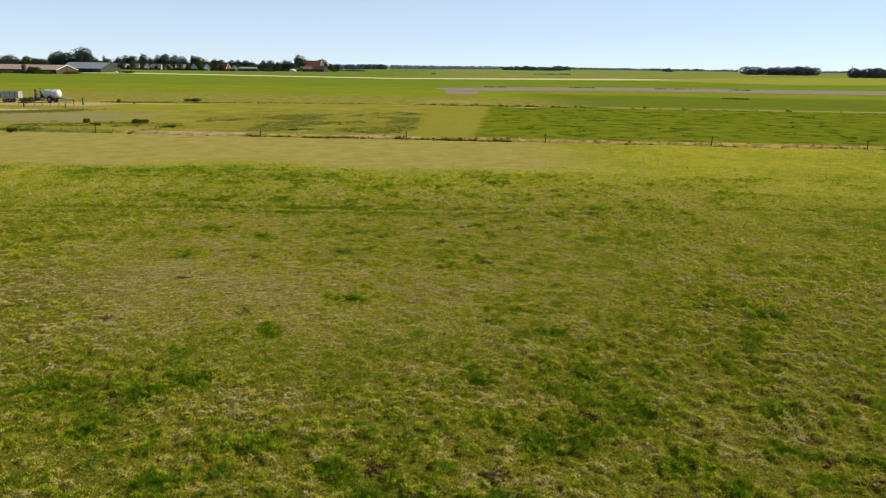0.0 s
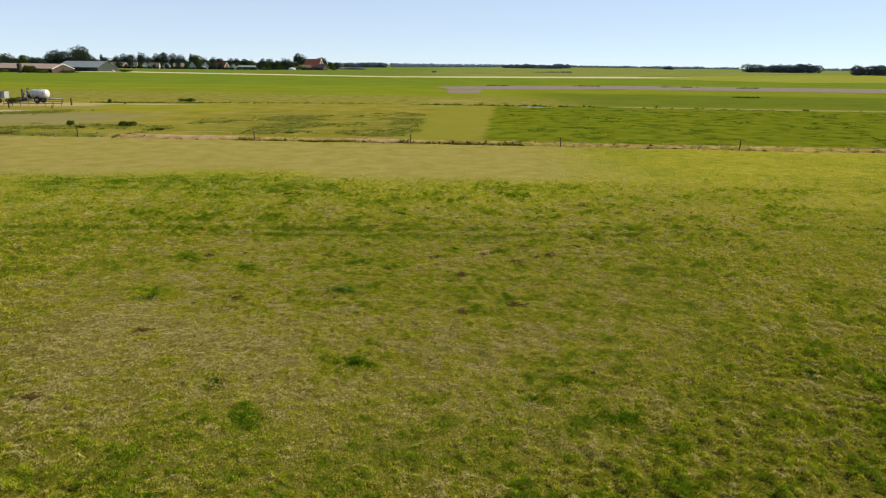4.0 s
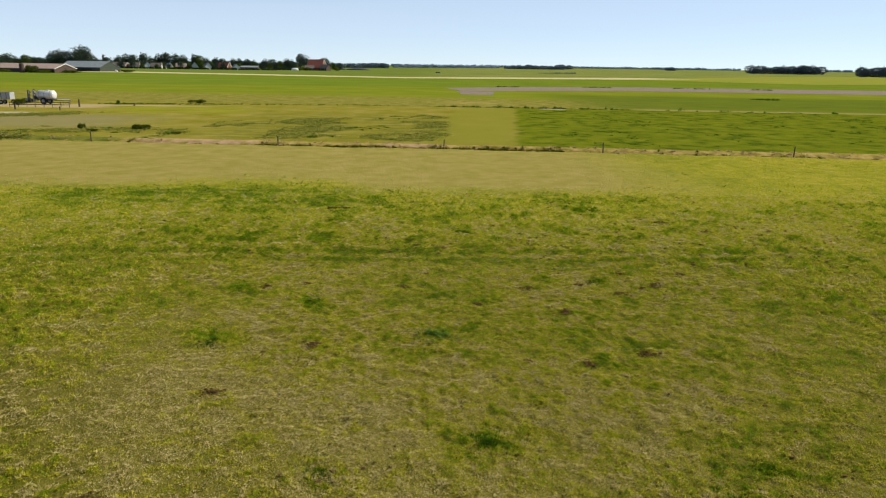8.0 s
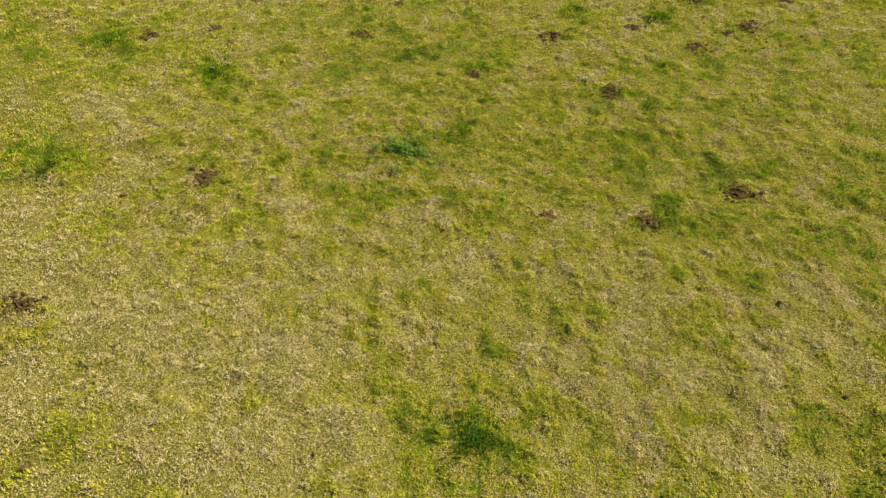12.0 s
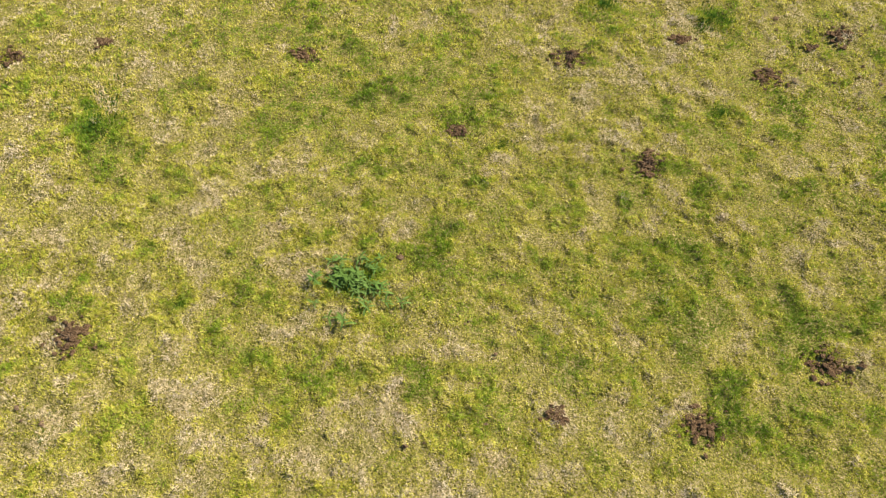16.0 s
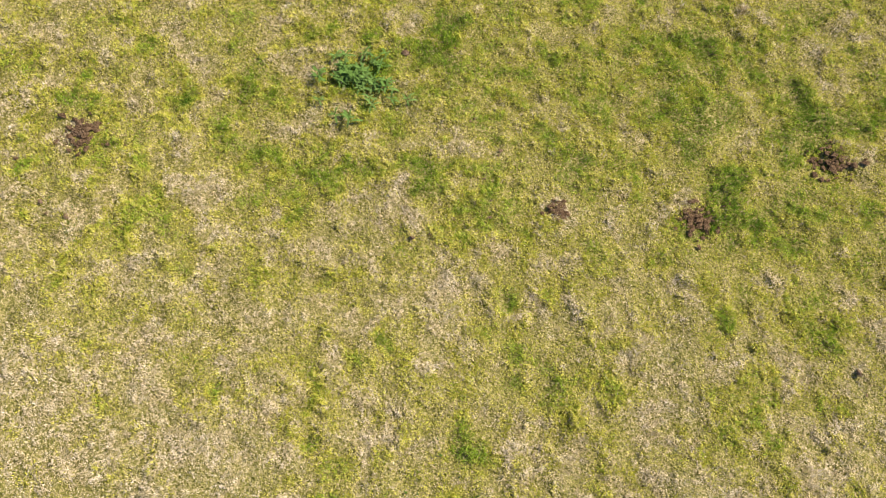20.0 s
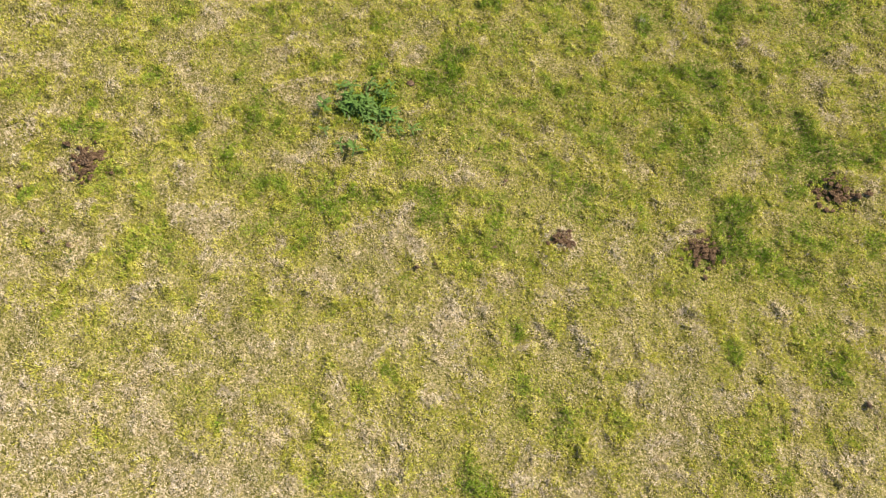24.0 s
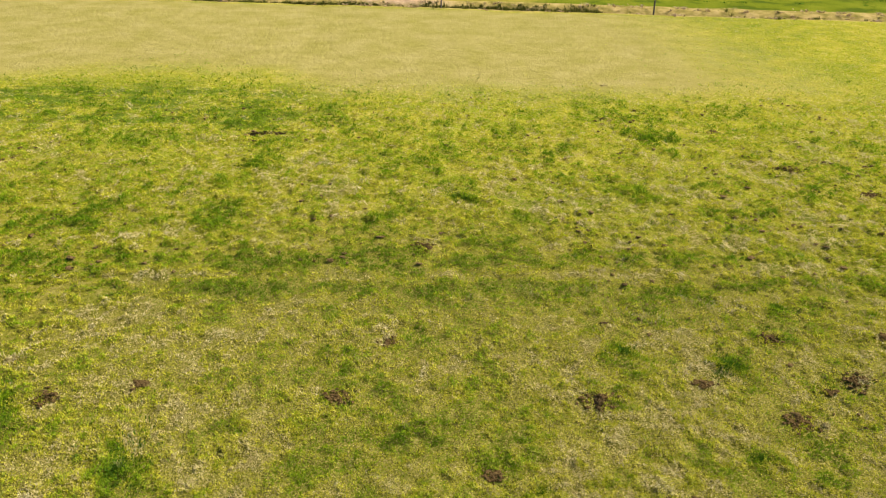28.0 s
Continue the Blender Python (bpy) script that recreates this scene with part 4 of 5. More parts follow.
for _ in range(5200):
    px, py = r.uniform(-64, -5), r.uniform(93, 143)
    # a broad patch towards the ditch, a thin band behind it, and growth round the bushes
    broad = px > -29 and 96 < py < 128
    band = px > -41 and abs(py - 118 - 0.7 * (px + 38)) < 6
    corner = px < -40 and py < 109
    grown = noise.noise((px * 0.09, py * 0.13, 2)) + 0.5 * noise.noise((px * 0.3, py * 0.4, 4))
    if (broad or band or corner) and grown > (0.12 if corner else 0.0):
        spots.append((px, py, r.uniform(0.8, 2.4), r.uniform(0.12, 0.42)))
for _ in range(420):
    k = r.random()
    spots.append((-88 + 17 * k + r.gauss(0, 1.5), 121 + 12 * k + r.gauss(0, 2.2), r.uniform(0.8, 1.6), r.uniform(0.25, 0.6)))
scatter_clumps("rushes", spots, ROUGH, "uneven patches of green weeds and rushes in the pale field")
spots = []
for _ in range(2600):
    px, py = r.uniform(10, 130), r.uniform(94, 164)
    if noise.noise((px * 0.13, py * 0.2, 7)) + 0.35 * noise.noise((px * 0.4, py * 0.5, 17)) > 0.16 and px > 5 + (py - 90) * 0.09:
        spots.append((px, py, r.uniform(0.8, 1.9), r.uniform(0.08, 0.26)))
for _ in range(260):
    px = r.uniform(-10, 36) if r.random() < 0.75 else r.uniform(36, 150)
    spots.append((px, 171.5 - 0.07 * px + r.gauss(0, 0.8), r.uniform(0.8, 1.6), r.uniform(0.5, 1.1)))
for _ in range(150):
    k = r.random() ** 2
    spots.append((-78 + 60 * k + r.gauss(0, 1), 163 + 9 * k + r.gauss(0, 0.9), r.uniform(0.5, 1.3), r.uniform(0.3, 0.7)))
for _ in range(900):
    px, py = r.uniform(-63, -6), r.uniform(93, 142)
    corner = px < -40 and py < 108
    band = px > -40 and (abs(py - 118 - 0.7 * (px + 38)) < 5 or px > -28 and 97 < py < 126)
    if (corner or band) and noise.noise((px * 0.16, py * 0.2, 31)) + 0.4 * noise.noise((px * 0.5, py * 0.6, 32)) > (0.1 if corner else 0.24):
        spots.append((px, py, r.uniform(0.8, 1.9), r.uniform(0.15, 0.4)))
# clods and rank growth on the far edge of the bare strip
for cx0, cy0, half in ((21, 327, 5), (62, 336, 6), (104, 336, 9), (134, 332, 5), (205, 325, 6), (238, 330, 4), (93, 230, 4)):
    for _ in range(30):
        spots.append((cx0 + r.uniform(-half, half), cy0 + r.gauss(0, 1.2), r.uniform(0.9, 2.0), r.uniform(0.5, 1.3)))
scatter_clumps("meadow_tussocks", spots, ROUGH, "dark green tussocks dotted over the fields beyond the ditch")


# ---- fence posts ----
def fence_post(x, y, height, thick, tilt, label="", group=""):
    bm = bmesh.new()
    bmesh.ops.create_cone(bm, cap_ends=True, segments=9, radius1=thick, radius2=thick * 0.85, depth=height + 0.3, matrix=Matrix.Translation((0, 0, height / 2 - 0.15)))
    for v in bm.verts:
        v.co.x += 0.012 * noise.noise(v.co * 4)
        if v.co.z > height - 0.05:
            v.co.z += 0.05 * v.co.x / thick
    ob = part("fence_post", bm, MAT_POST)
    ob.matrix_world = pose(x, y, float(ground_height(x, y)), tilt, tilt * 0.7, 0)
    return tagged(ob, label or "weathered dark wooden fence post beside a ditch", "fence post", group or "fence posts along the ditch")


for i, px in enumerate((-67.0, -46.7, -24.4, -5.4, 12.3, 32.7, 51.4, 71.0)):
    fence_post(px, 87.5 - 0.066 * px + 0.1 * math.sin(i * 2.1), 1.12 + 0.06 * math.sin(i * 1.7), 0.07, 2.2 * math.sin(i * 2.9))


# ---- farm corner: slurry tanker, trailer, rails ----
def wheel(parent, at, radius, width):
    w = part("wheel", tube((at[0], at[1] - width / 2, at[2]), (at[0], at[1] + width / 2, at[2]), radius * 0.45, sides=16), MAT_GREYSTEEL, parent)
    bm = bmesh.new()
    n1, n2 = 28, 8
    ring = [[bm.verts.new((at[0] + (radius * 0.72 + 0.28 * radius * math.cos(6.2832 * j / n2)) * math.cos(6.2832 * i / n1),
                           at[1] + width * 0.5 * math.sin(6.2832 * j / n2),
                           at[2] + (radius * 0.72 + 0.28 * radius * math.cos(6.2832 * j / n2)) * math.sin(6.2832 * i / n1))) for j in range(n2)] for i in range(n1)]
    for i in range(n1):
        for j in range(n2):
            bm.faces.new((ring[i][j], ring[(i + 1) % n1][j], ring[(i + 1) % n1][(j + 1) % n2], ring[i][(j + 1) % n2]))
    part("tyre", bm, MAT_RUBBER, w, "black rubber tyre", smooth=True)
    return w


def slurry_tanker(x, y, turn):
    top = tagged(empty("slurry_tanker", x, y, turn, 0.0), "white-grey steel slurry tanker trailer parked on a farm track", "tanker")
    bm = bmesh.new()
    n1, prof = 28, [(-1.95, 0.0), (-1.92, 0.45), (-1.8, 0.75), (-1.6, 0.92), (1.6, 0.92), (1.8, 0.75), (1.92, 0.45), (1.95, 0.0)]
    rows = [[bm.verts.new((px, pr * math.cos(6.2832 * i / n1), 1.95 + pr * math.sin(6.2832 * i / n1))) for i in range(n1)] for px, pr in prof[1:-1]]
    for a, b in zip(rows, rows[1:]):
        for i in range(n1):
            bm.faces.new((a[i], a[(i + 1) % n1], b[(i + 1) % n1], b[i]))
    bm.faces.new(rows[0][::-1]), bm.faces.new(rows[-1])
    part("tank", bm, MAT_TANK, top, "pale galvanised tank", smooth=True)
    for px in (-1.2, 0.0, 1.2):
        part("band", tube((px - 0.04, 0, 1.95), (px + 0.04, 0, 1.95), 0.945, sides=28), MAT_GREYSTEEL, top)
    part("manhole", tube((0.4, 0, 2.8), (0.4, 0, 3.02), 0.28, sides=14), MAT_GREYSTEEL, top)
    bm = box((4.6, 0.14, 0.2), (0.3, 0.45, 0.95), 0.02)
    add_box(bm, (4.6, 0.14, 0.2), (0.3, -0.45, 0.95), 0.02)
    add_box(bm, (0.14, 1.0, 0.16), (-1.4, 0, 0.95)), add_box(bm, (0.14, 1.0, 0.16), (1.5, 0, 0.95))
    part("chassis", bm, MAT_DARKSTEEL, top, "dark steel chassis")
    for s in (-1, 1):
        wheel(top, (-0.1, 1.0 * s, 0.72), 0.72, 0.5)
        part("mudguard", box((1.5, 0.5, 0.04), (-0.1, 1.0 * s, 1.52), 0.01), MAT_GREYSTEEL, top)
    bm = box((3.6, 0.22, 0.2), (3.6, 0, 0.85), 0.03)
    add_box(bm, (2.4, 1.9, 0.06), (3.2, 0, 1.0), 0.01)
    part("drawbar", bm, MAT_GREYSTEEL, top, "grey drawbar with a flat platform")
    part("support_leg", tube((4.9, 0.2, 0.0), (4.9, 0.2, 0.95), 0.05), MAT_DARKSTEEL, top)
    part("pump", box((0.55, 0.7, 0.9), (-2.35, 0, 1.35), 0.08), MAT_DARKSTEEL, top)
    for k in range(9):
        px, py, hh = -2.5 - 0.23 * k, -0.9 + 0.45 * (k % 5), (2.9, 2.4, 3.1, 2.6, 2.2, 2.9, 2.5, 2.0, 2.6)[k]
        bm = tube((px, py, 0.5), (px + 0.1, py, hh), 0.09, sides=8)
        add_tube(bm, (px + 0.1, py, hh), (px + 0.45, py + 0.1, hh - 0.35), 0.08, sides=8)
        part("injector_arm", bm, MAT_GREYSTEEL if k % 3 == 0 else MAT_DARKSTEEL, top, "folded-up injector arm")
    for k in range(4):
        part("injector_disc", tube((-2.9 - 0.4 * k, -0.62, 0.75 + 0.2 * (k % 2)), (-2.9 - 0.4 * k, -0.56, 0.75 + 0.2 * (k % 2)), 0.34, sides=14), MAT_GREYSTEEL if k % 2 else MAT_DARKSTEEL, top)
    part("injector_beam", box((0.2, 2.4, 0.2), (-2.9, 0, 0.6), 0.03), MAT_DARKSTEEL, top)
    return top


slurry_tanker(-89.6, 158.6, -6)


def box_trailer(x, y, turn):
    top = tagged(empty("farm_trailer", x, y, turn, 0.0), "grey steel box trailer parked beside a farm track", "trailer")
    bm = box((4.4, 2.2, 0.1), (0, 0, 1.05))
    for s in (-1, 1):
        add_box(bm, (4.4, 0.06, 1.35), (0, 1.07 * s, 1.75)), add_box(bm, (0.06, 2.08, 1.35), (2.17 * s, 0, 1.75))
    part("body", bm, MAT_GREYSTEEL, top)
    for px in (-1.5, -0.5, 0.5, 1.5):
        part("rib", box((0.08, 0.06, 1.3), (px, -1.13, 1.75)), MAT_DARKSTEEL, top)
    for px in (-0.9, 0.3):
        for s in (-1, 1):
            wheel(top, (px, 0.85 * s, 0.45), 0.45, 0.3)
    part("drawbar", box((2.0, 0.15, 0.15), (-3.1, 0, 0.8), 0.02), MAT_DARKSTEEL, top)


box_trailer(-98.3, 157.0, 8)
rail = tagged(empty("rail_fence", -85.6, 148.6, 6, 0.0), "low weathered rail fence along a farm track", "fence")
for i in range(8):
    part("post", tube((-5.6 + 1.6 * i, 0, -0.2), (-5.6 + 1.6 * i, 0, 1.05), 0.05, sides=7), MAT_POST, rail)
for z in (0.5, 0.95):
    part("rail", box((11.4, 0.05, 0.09), (0, -0.07, z)), MAT_POST, rail)
for px, py, hh, th in ((-79.4, 151.8, 1.45, 0.17), (-86.5, 142.0, 1.1, 0.15), (-71.0, 158.0, 0.5, 0.2), (-77.5, 141.0, 0.7, 0.12)):
    fence_post(px, py, hh, th, 1.0, "short dark wooden post beside a farm track", "posts along the farm track")


# ---- trees and bushes ----
def crown_mesh(name, material, lobes, count, leaf, seed):
    """Many small leaf clusters spread over uneven lobes: each lobe is (x, y, z, radius, height)."""
    r = np.random.default_rng(seed)
    vs, fs = [], []
    weight = np.array([l[3] ** 2 for l in lobes])
    weight = weight / weight.sum()
    pick = r.choice(len(lobes), count, p=weight)
    d = r.normal(0, 1, (count, 3))
    d /= np.linalg.norm(d, axis=1)[:, None]
    lob = np.array(lobes)[pick]
    rad = 0.8 + 0.22 * r.random(count)
    lump = 1 + 0.14 * np.sin(d[:, 0] * 5 + seed) * np.cos(d[:, 2] * 6 + pick) + 0.12 * np.sin(d[:, 1] * 11)
    c = lob[:, :3] + d * (rad * lump)[:, None] * np.stack([lob[:, 3], lob[:, 3], lob[:, 4]], -1)
    a, b = r.normal(0, 1, (count, 3)), r.normal(0, 1, (count, 3))
    a, b = a / np.linalg.norm(a, axis=1)[:, None], b / np.linalg.norm(b, axis=1)[:, None]
    s = leaf * r.uniform(0.5, 1.3, count)[:, None]
    v = np.stack([c - a * s, c + b * s * 0.6, c + a * s, c - b * s * 0.6], 1).reshape(-1, 3)
    q = np.arange(4 * count).reshape(-1, 4)
    f = np.concatenate([q[:, [0, 1, 2]], q[:, [0, 2, 3]]])
    return mesh_of(name, v, f, material)


def tree_kind(height, spread_r, seed, material, leaf=0.34, count=3000, column=False):
    """A tapered trunk with limbs and a crown of uneven lobes."""
    r = random.Random(seed)
    top = new("tree")
    bm = tube((0, 0, -0.3), (r.uniform(-.2, .2), r.uniform(-.2, .2), height * 0.55), height * 0.028, height * 0.012, 9)
    part("trunk", bm, MAT_BARK, top)
    lobes = []
    for k in range(11 if not column else 7):
        a, q = r.uniform(0, 6.28), spread_r * (r.uniform(0.1, 0.5) if not column else r.uniform(0, 0.35))
        z = height * (r.uniform(0.36, 0.8) if not column else 0.25 + 0.095 * k)
        s = spread_r * r.uniform(0.5, 0.68) * (1.15 - 0.4 * z / height)
        lobes.append((q * math.cos(a), q * math.sin(a), z, s, s * r.uniform(0.75, 1.05) * (1.5 if column else 1)))
    lobes.append((0, 0, height * 0.84, spread_r * 0.4, height * 0.15))
    for lx, ly, lz, s, _ in lobes[:6]:
        part("limb", tube((0, 0, height * 0.28), (lx * 0.8, ly * 0.8, lz), height * 0.011, height * 0.003, 6), MAT_BARK, top)
    ob = new("crown", crown_mesh("crown", material, lobes, count, leaf, seed))
    ob.parent = top
    return top


def planted(kind, x, y, turn, s, label, group):
    """Copies a tree to its place at its own size."""
    made = copy_thing(kind, pose(x, y, 0, 0, 0, turn))
    made.matrix_basis = pose(x, y, 0, 0, 0, turn) @ Matrix.Diagonal((s, s * 0.95, s, 1))
    return tagged(made, label, "tree", group)


KINDS = [tree_kind(12, 5.6, 1, MAT_HAZED_FOLIAGE), tree_kind(11, 5.2, 2, MAT_HAZED_FOLIAGE), tree_kind(13, 4.6, 3, MAT_HAZED_FOLIAGE), tree_kind(8, 4.2, 4, MAT_FOLIAGE_PALE, 0.32),
         tree_kind(15, 2.4, 5, MAT_HAZED_FOLIAGE, 0.36, 1100, True), tree_kind(10, 5.4, 6, MAT_HAZED_FOLIAGE)]
for k in KINDS:
    k.matrix_world = pose(-420 - 14 * KINDS.index(k), 940, 0)
    tagged(k, "dark green broadleaf tree at the edge of the village", "tree", "village trees")
BARN_TREES = [(-380, 610, 0, 1.07), (-379, 620, 1, 1.23), (-386, 640, 5, 1.17), (-377, 640, 3, 1.54), (-392, 680, 1, 1.01), (-385, 680, 5, 1.07), (-352, 640, 0, 1.39), (-349, 645, 2, 1.37), (-340, 640, 1, 1.49), (-330, 640, 0, 1.71), (-328, 645, 2, 1.67), (-326, 650, 5, 1.83), (-365, 760, 4, 1.06), (-363, 740, 5, 1.15), (-351, 740, 1, 1.07)]
STREET_TREES = [(-404, 880, 5, 1.51), (-400, 890, 0, 1.45), (-391, 890, 1, 1.47), (-375, 880, 2, 1.46), (-382, 920, 5, 1.52), (-376, 930, 0, 1.53), (-366, 930, 1, 1.74), (-355, 930, 5, 1.93), (-344, 930, 0, 1.44), (-324, 910, 2, 1.39), (-318, 910, 3, 2.0), (-314, 930, 5, 1.41), (-303, 930, 0, 1.25), (-291, 920, 1, 1.17), (-288, 950, 5, 1.39), (-279, 950, 0, 1.17), (-269, 950, 1, 1.15), (-262, 960, 5, 1.21)]
FARM_TREES = [(-245, 950, 0, 1.15), (-238, 960, 1, 1.2), (-229, 960, 3, 1.39), (-217, 950, 0, 1.24), (-210, 950, 5, 1.35), (-197, 940, 2, 1.61), (-193, 945, 0, 1.63), (-173, 980, 1, 1.44), (-159, 960, 3, 1.23), (-149, 950, 5, 0.99), (-171, 990, 0, 1.13), (-373, 860, 3, 1.07), (-382, 860, 3, 0.89), (-343, 860, 3, 0.96), (-333, 860, 3, 0.89), (-313, 860, 3, 0.92), (-296, 860, 3, 0.95), (-263, 880, 3, 0.93), (-258, 880, 3, 0.94), (-296, 890, 3, 1.05), (-326, 870, 3, 1.07), (-227, 900, 3, 1.09), (-247, 900, 3, 1.05)]
for trees, label in ((BARN_TREES, "tall dark green tree behind farm barns"), (STREET_TREES, "dark green tree among village houses"), (FARM_TREES, "dark green tree beside a red-roofed farmhouse")):
    for i, (tx, ty, k, s) in enumerate(trees):
        planted(KINDS[k], tx, ty, i * 57, s, label, "village trees")


r = random.Random(91)
for i in range(11):
    planted(KINDS[(3, 5, 0, 3)[i % 4]], -398 + 13.4 * i + r.uniform(-3, 3), r.uniform(832, 846), i * 71, r.uniform(0.6, 0.95), "rounded garden tree before village houses", "village trees")


def bush_kind(seed, material, leaf=0.16, count=700):
    r = random.Random(seed)
    lobes = [(r.uniform(-.8, .8), r.uniform(-.5, .5), r.uniform(.3, .65), r.uniform(.4, .6), r.uniform(.35, .5)) for _ in range(6)]
    top = new("bush")
    for k in range(4):
        lx, ly, lz, _, _ = lobes[k]
        part("stem", tube((lx * 0.3, ly * 0.3, -0.1), (lx, ly, lz), 0.04, 0.015, 6), MAT_BARK, top)
    ob = new("foliage", crown_mesh("foliage", material, lobes, count, leaf, seed))
    ob.parent = top
    return top


BUSH = bush_kind(3, MAT_BUSH)
BUSH.matrix_world = pose(-47.4, 106.2, 0, 0, 0, 10) @ Matrix.Diagonal((1.0, 0.8, 0.65, 1))
tagged(BUSH, "low dark green bush in rough grass", "bush", "bushes")
for tx, ty, s, h in ((-57.3, 89.8, 0.5, 0.6), (-40.5, 100.5, 0.5, 0.3), (-52.5, 102.5, 0.6, 0.3), (-93.5, 155.0, 1.2, 1.1), (-96.0, 160.5, 1.4, 1.0), (-62.5, 171.0, 1.6, 0.7), (-77.0, 163.5, 0.5, 0.7), (-55.5, 105.9, 0.5, 0.7),
                     (-290.0, 500.0, 3.2, 4.6), (-281.0, 500.0, 5.0, 2.0), (-268.0, 512.0, 6.0, 1.8), (-262.0, 580.0, 6.0, 1.8), (-312.0, 498.0, 6.0, 2.0), (-180.0, 880.0, 5.0, 3.5), (-142.0, 884.0, 4.5, 4.0)):
    made = copy_thing(BUSH, pose(tx, ty, 0))
    made.matrix_basis = pose(tx, ty, 0, 0, 0, tx * 31) @ Matrix.Diagonal((s, s * 0.8, h, 1))
    tagged(made, "dark green bush in rough grass" if ty < 200 else "dark green hedge bush before farm buildings", "bush", "bushes")


# ---- buildings ----
def gabled(bm_wall, length, depth, eave, ridge):
    """Walls of a gabled block, its length along x, closed below the roof."""
    x, y = length / 2, depth / 2
    v = [bm_wall.verts.new(c) for c in ((-x, -y, -.2), (x, -y, -.2), (x, y, -.2), (-x, y, -.2), (-x, -y, eave), (x, -y, eave), (x, y, eave), (-x, y, eave), (-x, 0, ridge), (x, 0, ridge))]
    for f in ((0, 1, 5, 4), (2, 3, 7, 6), (1, 2, 6, 9, 5), (3, 0, 4, 8, 7), (4, 5, 9, 8), (6, 7, 8, 9), (3, 2, 1, 0)):
        bm_wall.faces.new([v[i] for i in f])
    return bm_wall


def roof_slab(length, depth, eave, ridge, side, over, thick):
    """One slope of a gabled roof with its overhang and thickness."""
    bm = bmesh.new()
    x, y = length / 2 + over, side * depth / 2
    slope = (ridge - eave) / (depth / 2)
    out = y + side * over
    ze = eave - slope * over
    pts = [(-x, out, ze), (x, out, ze), (x, 0, ridge), (-x, 0, ridge)]
    low = [bm.verts.new((a, b, c + 0.03)) for a, b, c in pts]
    top = [bm.verts.new((a, b, c + 0.03 + thick)) for a, b, c in pts]
    bm.faces.new(low[::-1]), bm.faces.new(top)
    for i in range(4):
        j = (i + 1) % 4
        bm.faces.new((low[i], low[j], top[j], top[i]))
    bmesh.ops.recalc_face_normals(bm, faces=bm.faces[:])
    return bm


def building(name, x, y, turn, length, depth, eave, ridge, wall, roof, label, category, windows=3, chimney=False, doorway_shade=None, white_gable=False, group=""):
    top = tagged(empty(name, x, y, turn, 0.0), label, category, group)
    part("wall", gabled(bmesh.new(), length, depth, eave, ridge), wall, top)
    for s in (-1, 1):
        part("roof", roof_slab(length, depth, eave, ridge, s, 0.35, 0.12), roof, top)
    if chimney:
        part("chimney", box((0.7, 0.7, 1.6), (length * 0.3, 0, ridge + 0.35), 0.03), MAT_BRICK, top)
    for i in range(windows):
        px = length * ((i + 0.5) / windows - 0.5)
        w = part("window", box((1.3, 0.1, 1.2), (px, -depth / 2 - 0.03, min(1.7, eave * 0.55)), 0.02), MAT_PLASTER, top, "white window frame")
        for s in (-1, 1):
            part("pane", box((0.52, 0.04, 1.0), (px + 0.3 * s, -depth / 2 - 0.09, min(1.7, eave * 0.55))), MAT_PANE, w)
    # a solid dark panel stands for the shade of the opening
    if doorway_shade:
        part("doorway_shade", box((doorway_shade[0], 0.08, doorway_shade[1]), (doorway_shade[2], -depth / 2 - 0.05, doorway_shade[1] / 2)), MAT_DOORWAY_SHADE, top, "dark panel painted as the shade in a barn doorway")
    if white_gable:
        for s in (-1, 1):
            a, b = Vector((length / 2 + 0.36, s * (depth / 2 + 0.3), eave - 0.2)), Vector((length / 2 + 0.36, 0, ridge + 0.1))
            bm = bmesh.new()
            m = Matrix.Translation((a + b) / 2) @ (b - a).to_track_quat("Y", "Z").to_matrix().to_4x4() @ Matrix.Diagonal((0.1, (b - a).length, 0.45, 1))
            bmesh.ops.create_cube(bm, size=1.0, matrix=m)
            part("barge_board", bm, MAT_PLASTER, top, "white barge board")
        part("gable_window", box((0.08, 1.4, 1.3), (length / 2 + 0.04, 0, eave * 0.9)), MAT_PANE, top)
    return top


building("barn", -309.0, 524.0, -16, 72, 20, 2.8, 6.0, MAT_DARKBRICK, MAT_BROWNTILE, "long low farm barn with a pinkish-brown roof and white gable", "barn", windows=0, white_gable=True, doorway_shade=(4, 2.2, 10))
building("barn", -303.5, 606.0, -17, 42, 22, 3.2, 7.9, MAT_GREENSHEET, MAT_GREYSHEET, "large farm barn with a grey sheet roof and dark sides", "barn", windows=0, doorway_shade=(30, 2.3, -2))
silo = tagged(empty("brick_silo", -297.0, 500.0, 0, 0.0), "dark brown silo tower beside a low barn", "silo")
part("shaft", tube((0, 0, -0.2), (0, 0, 5.7), 1.5, 1.5, 16), MAT_DARKBRICK, silo)
part("cap", tube((0, 0, 5.7), (0, 0, 6.3), 1.6, 0.6, 16), MAT_DARKSTEEL, silo)
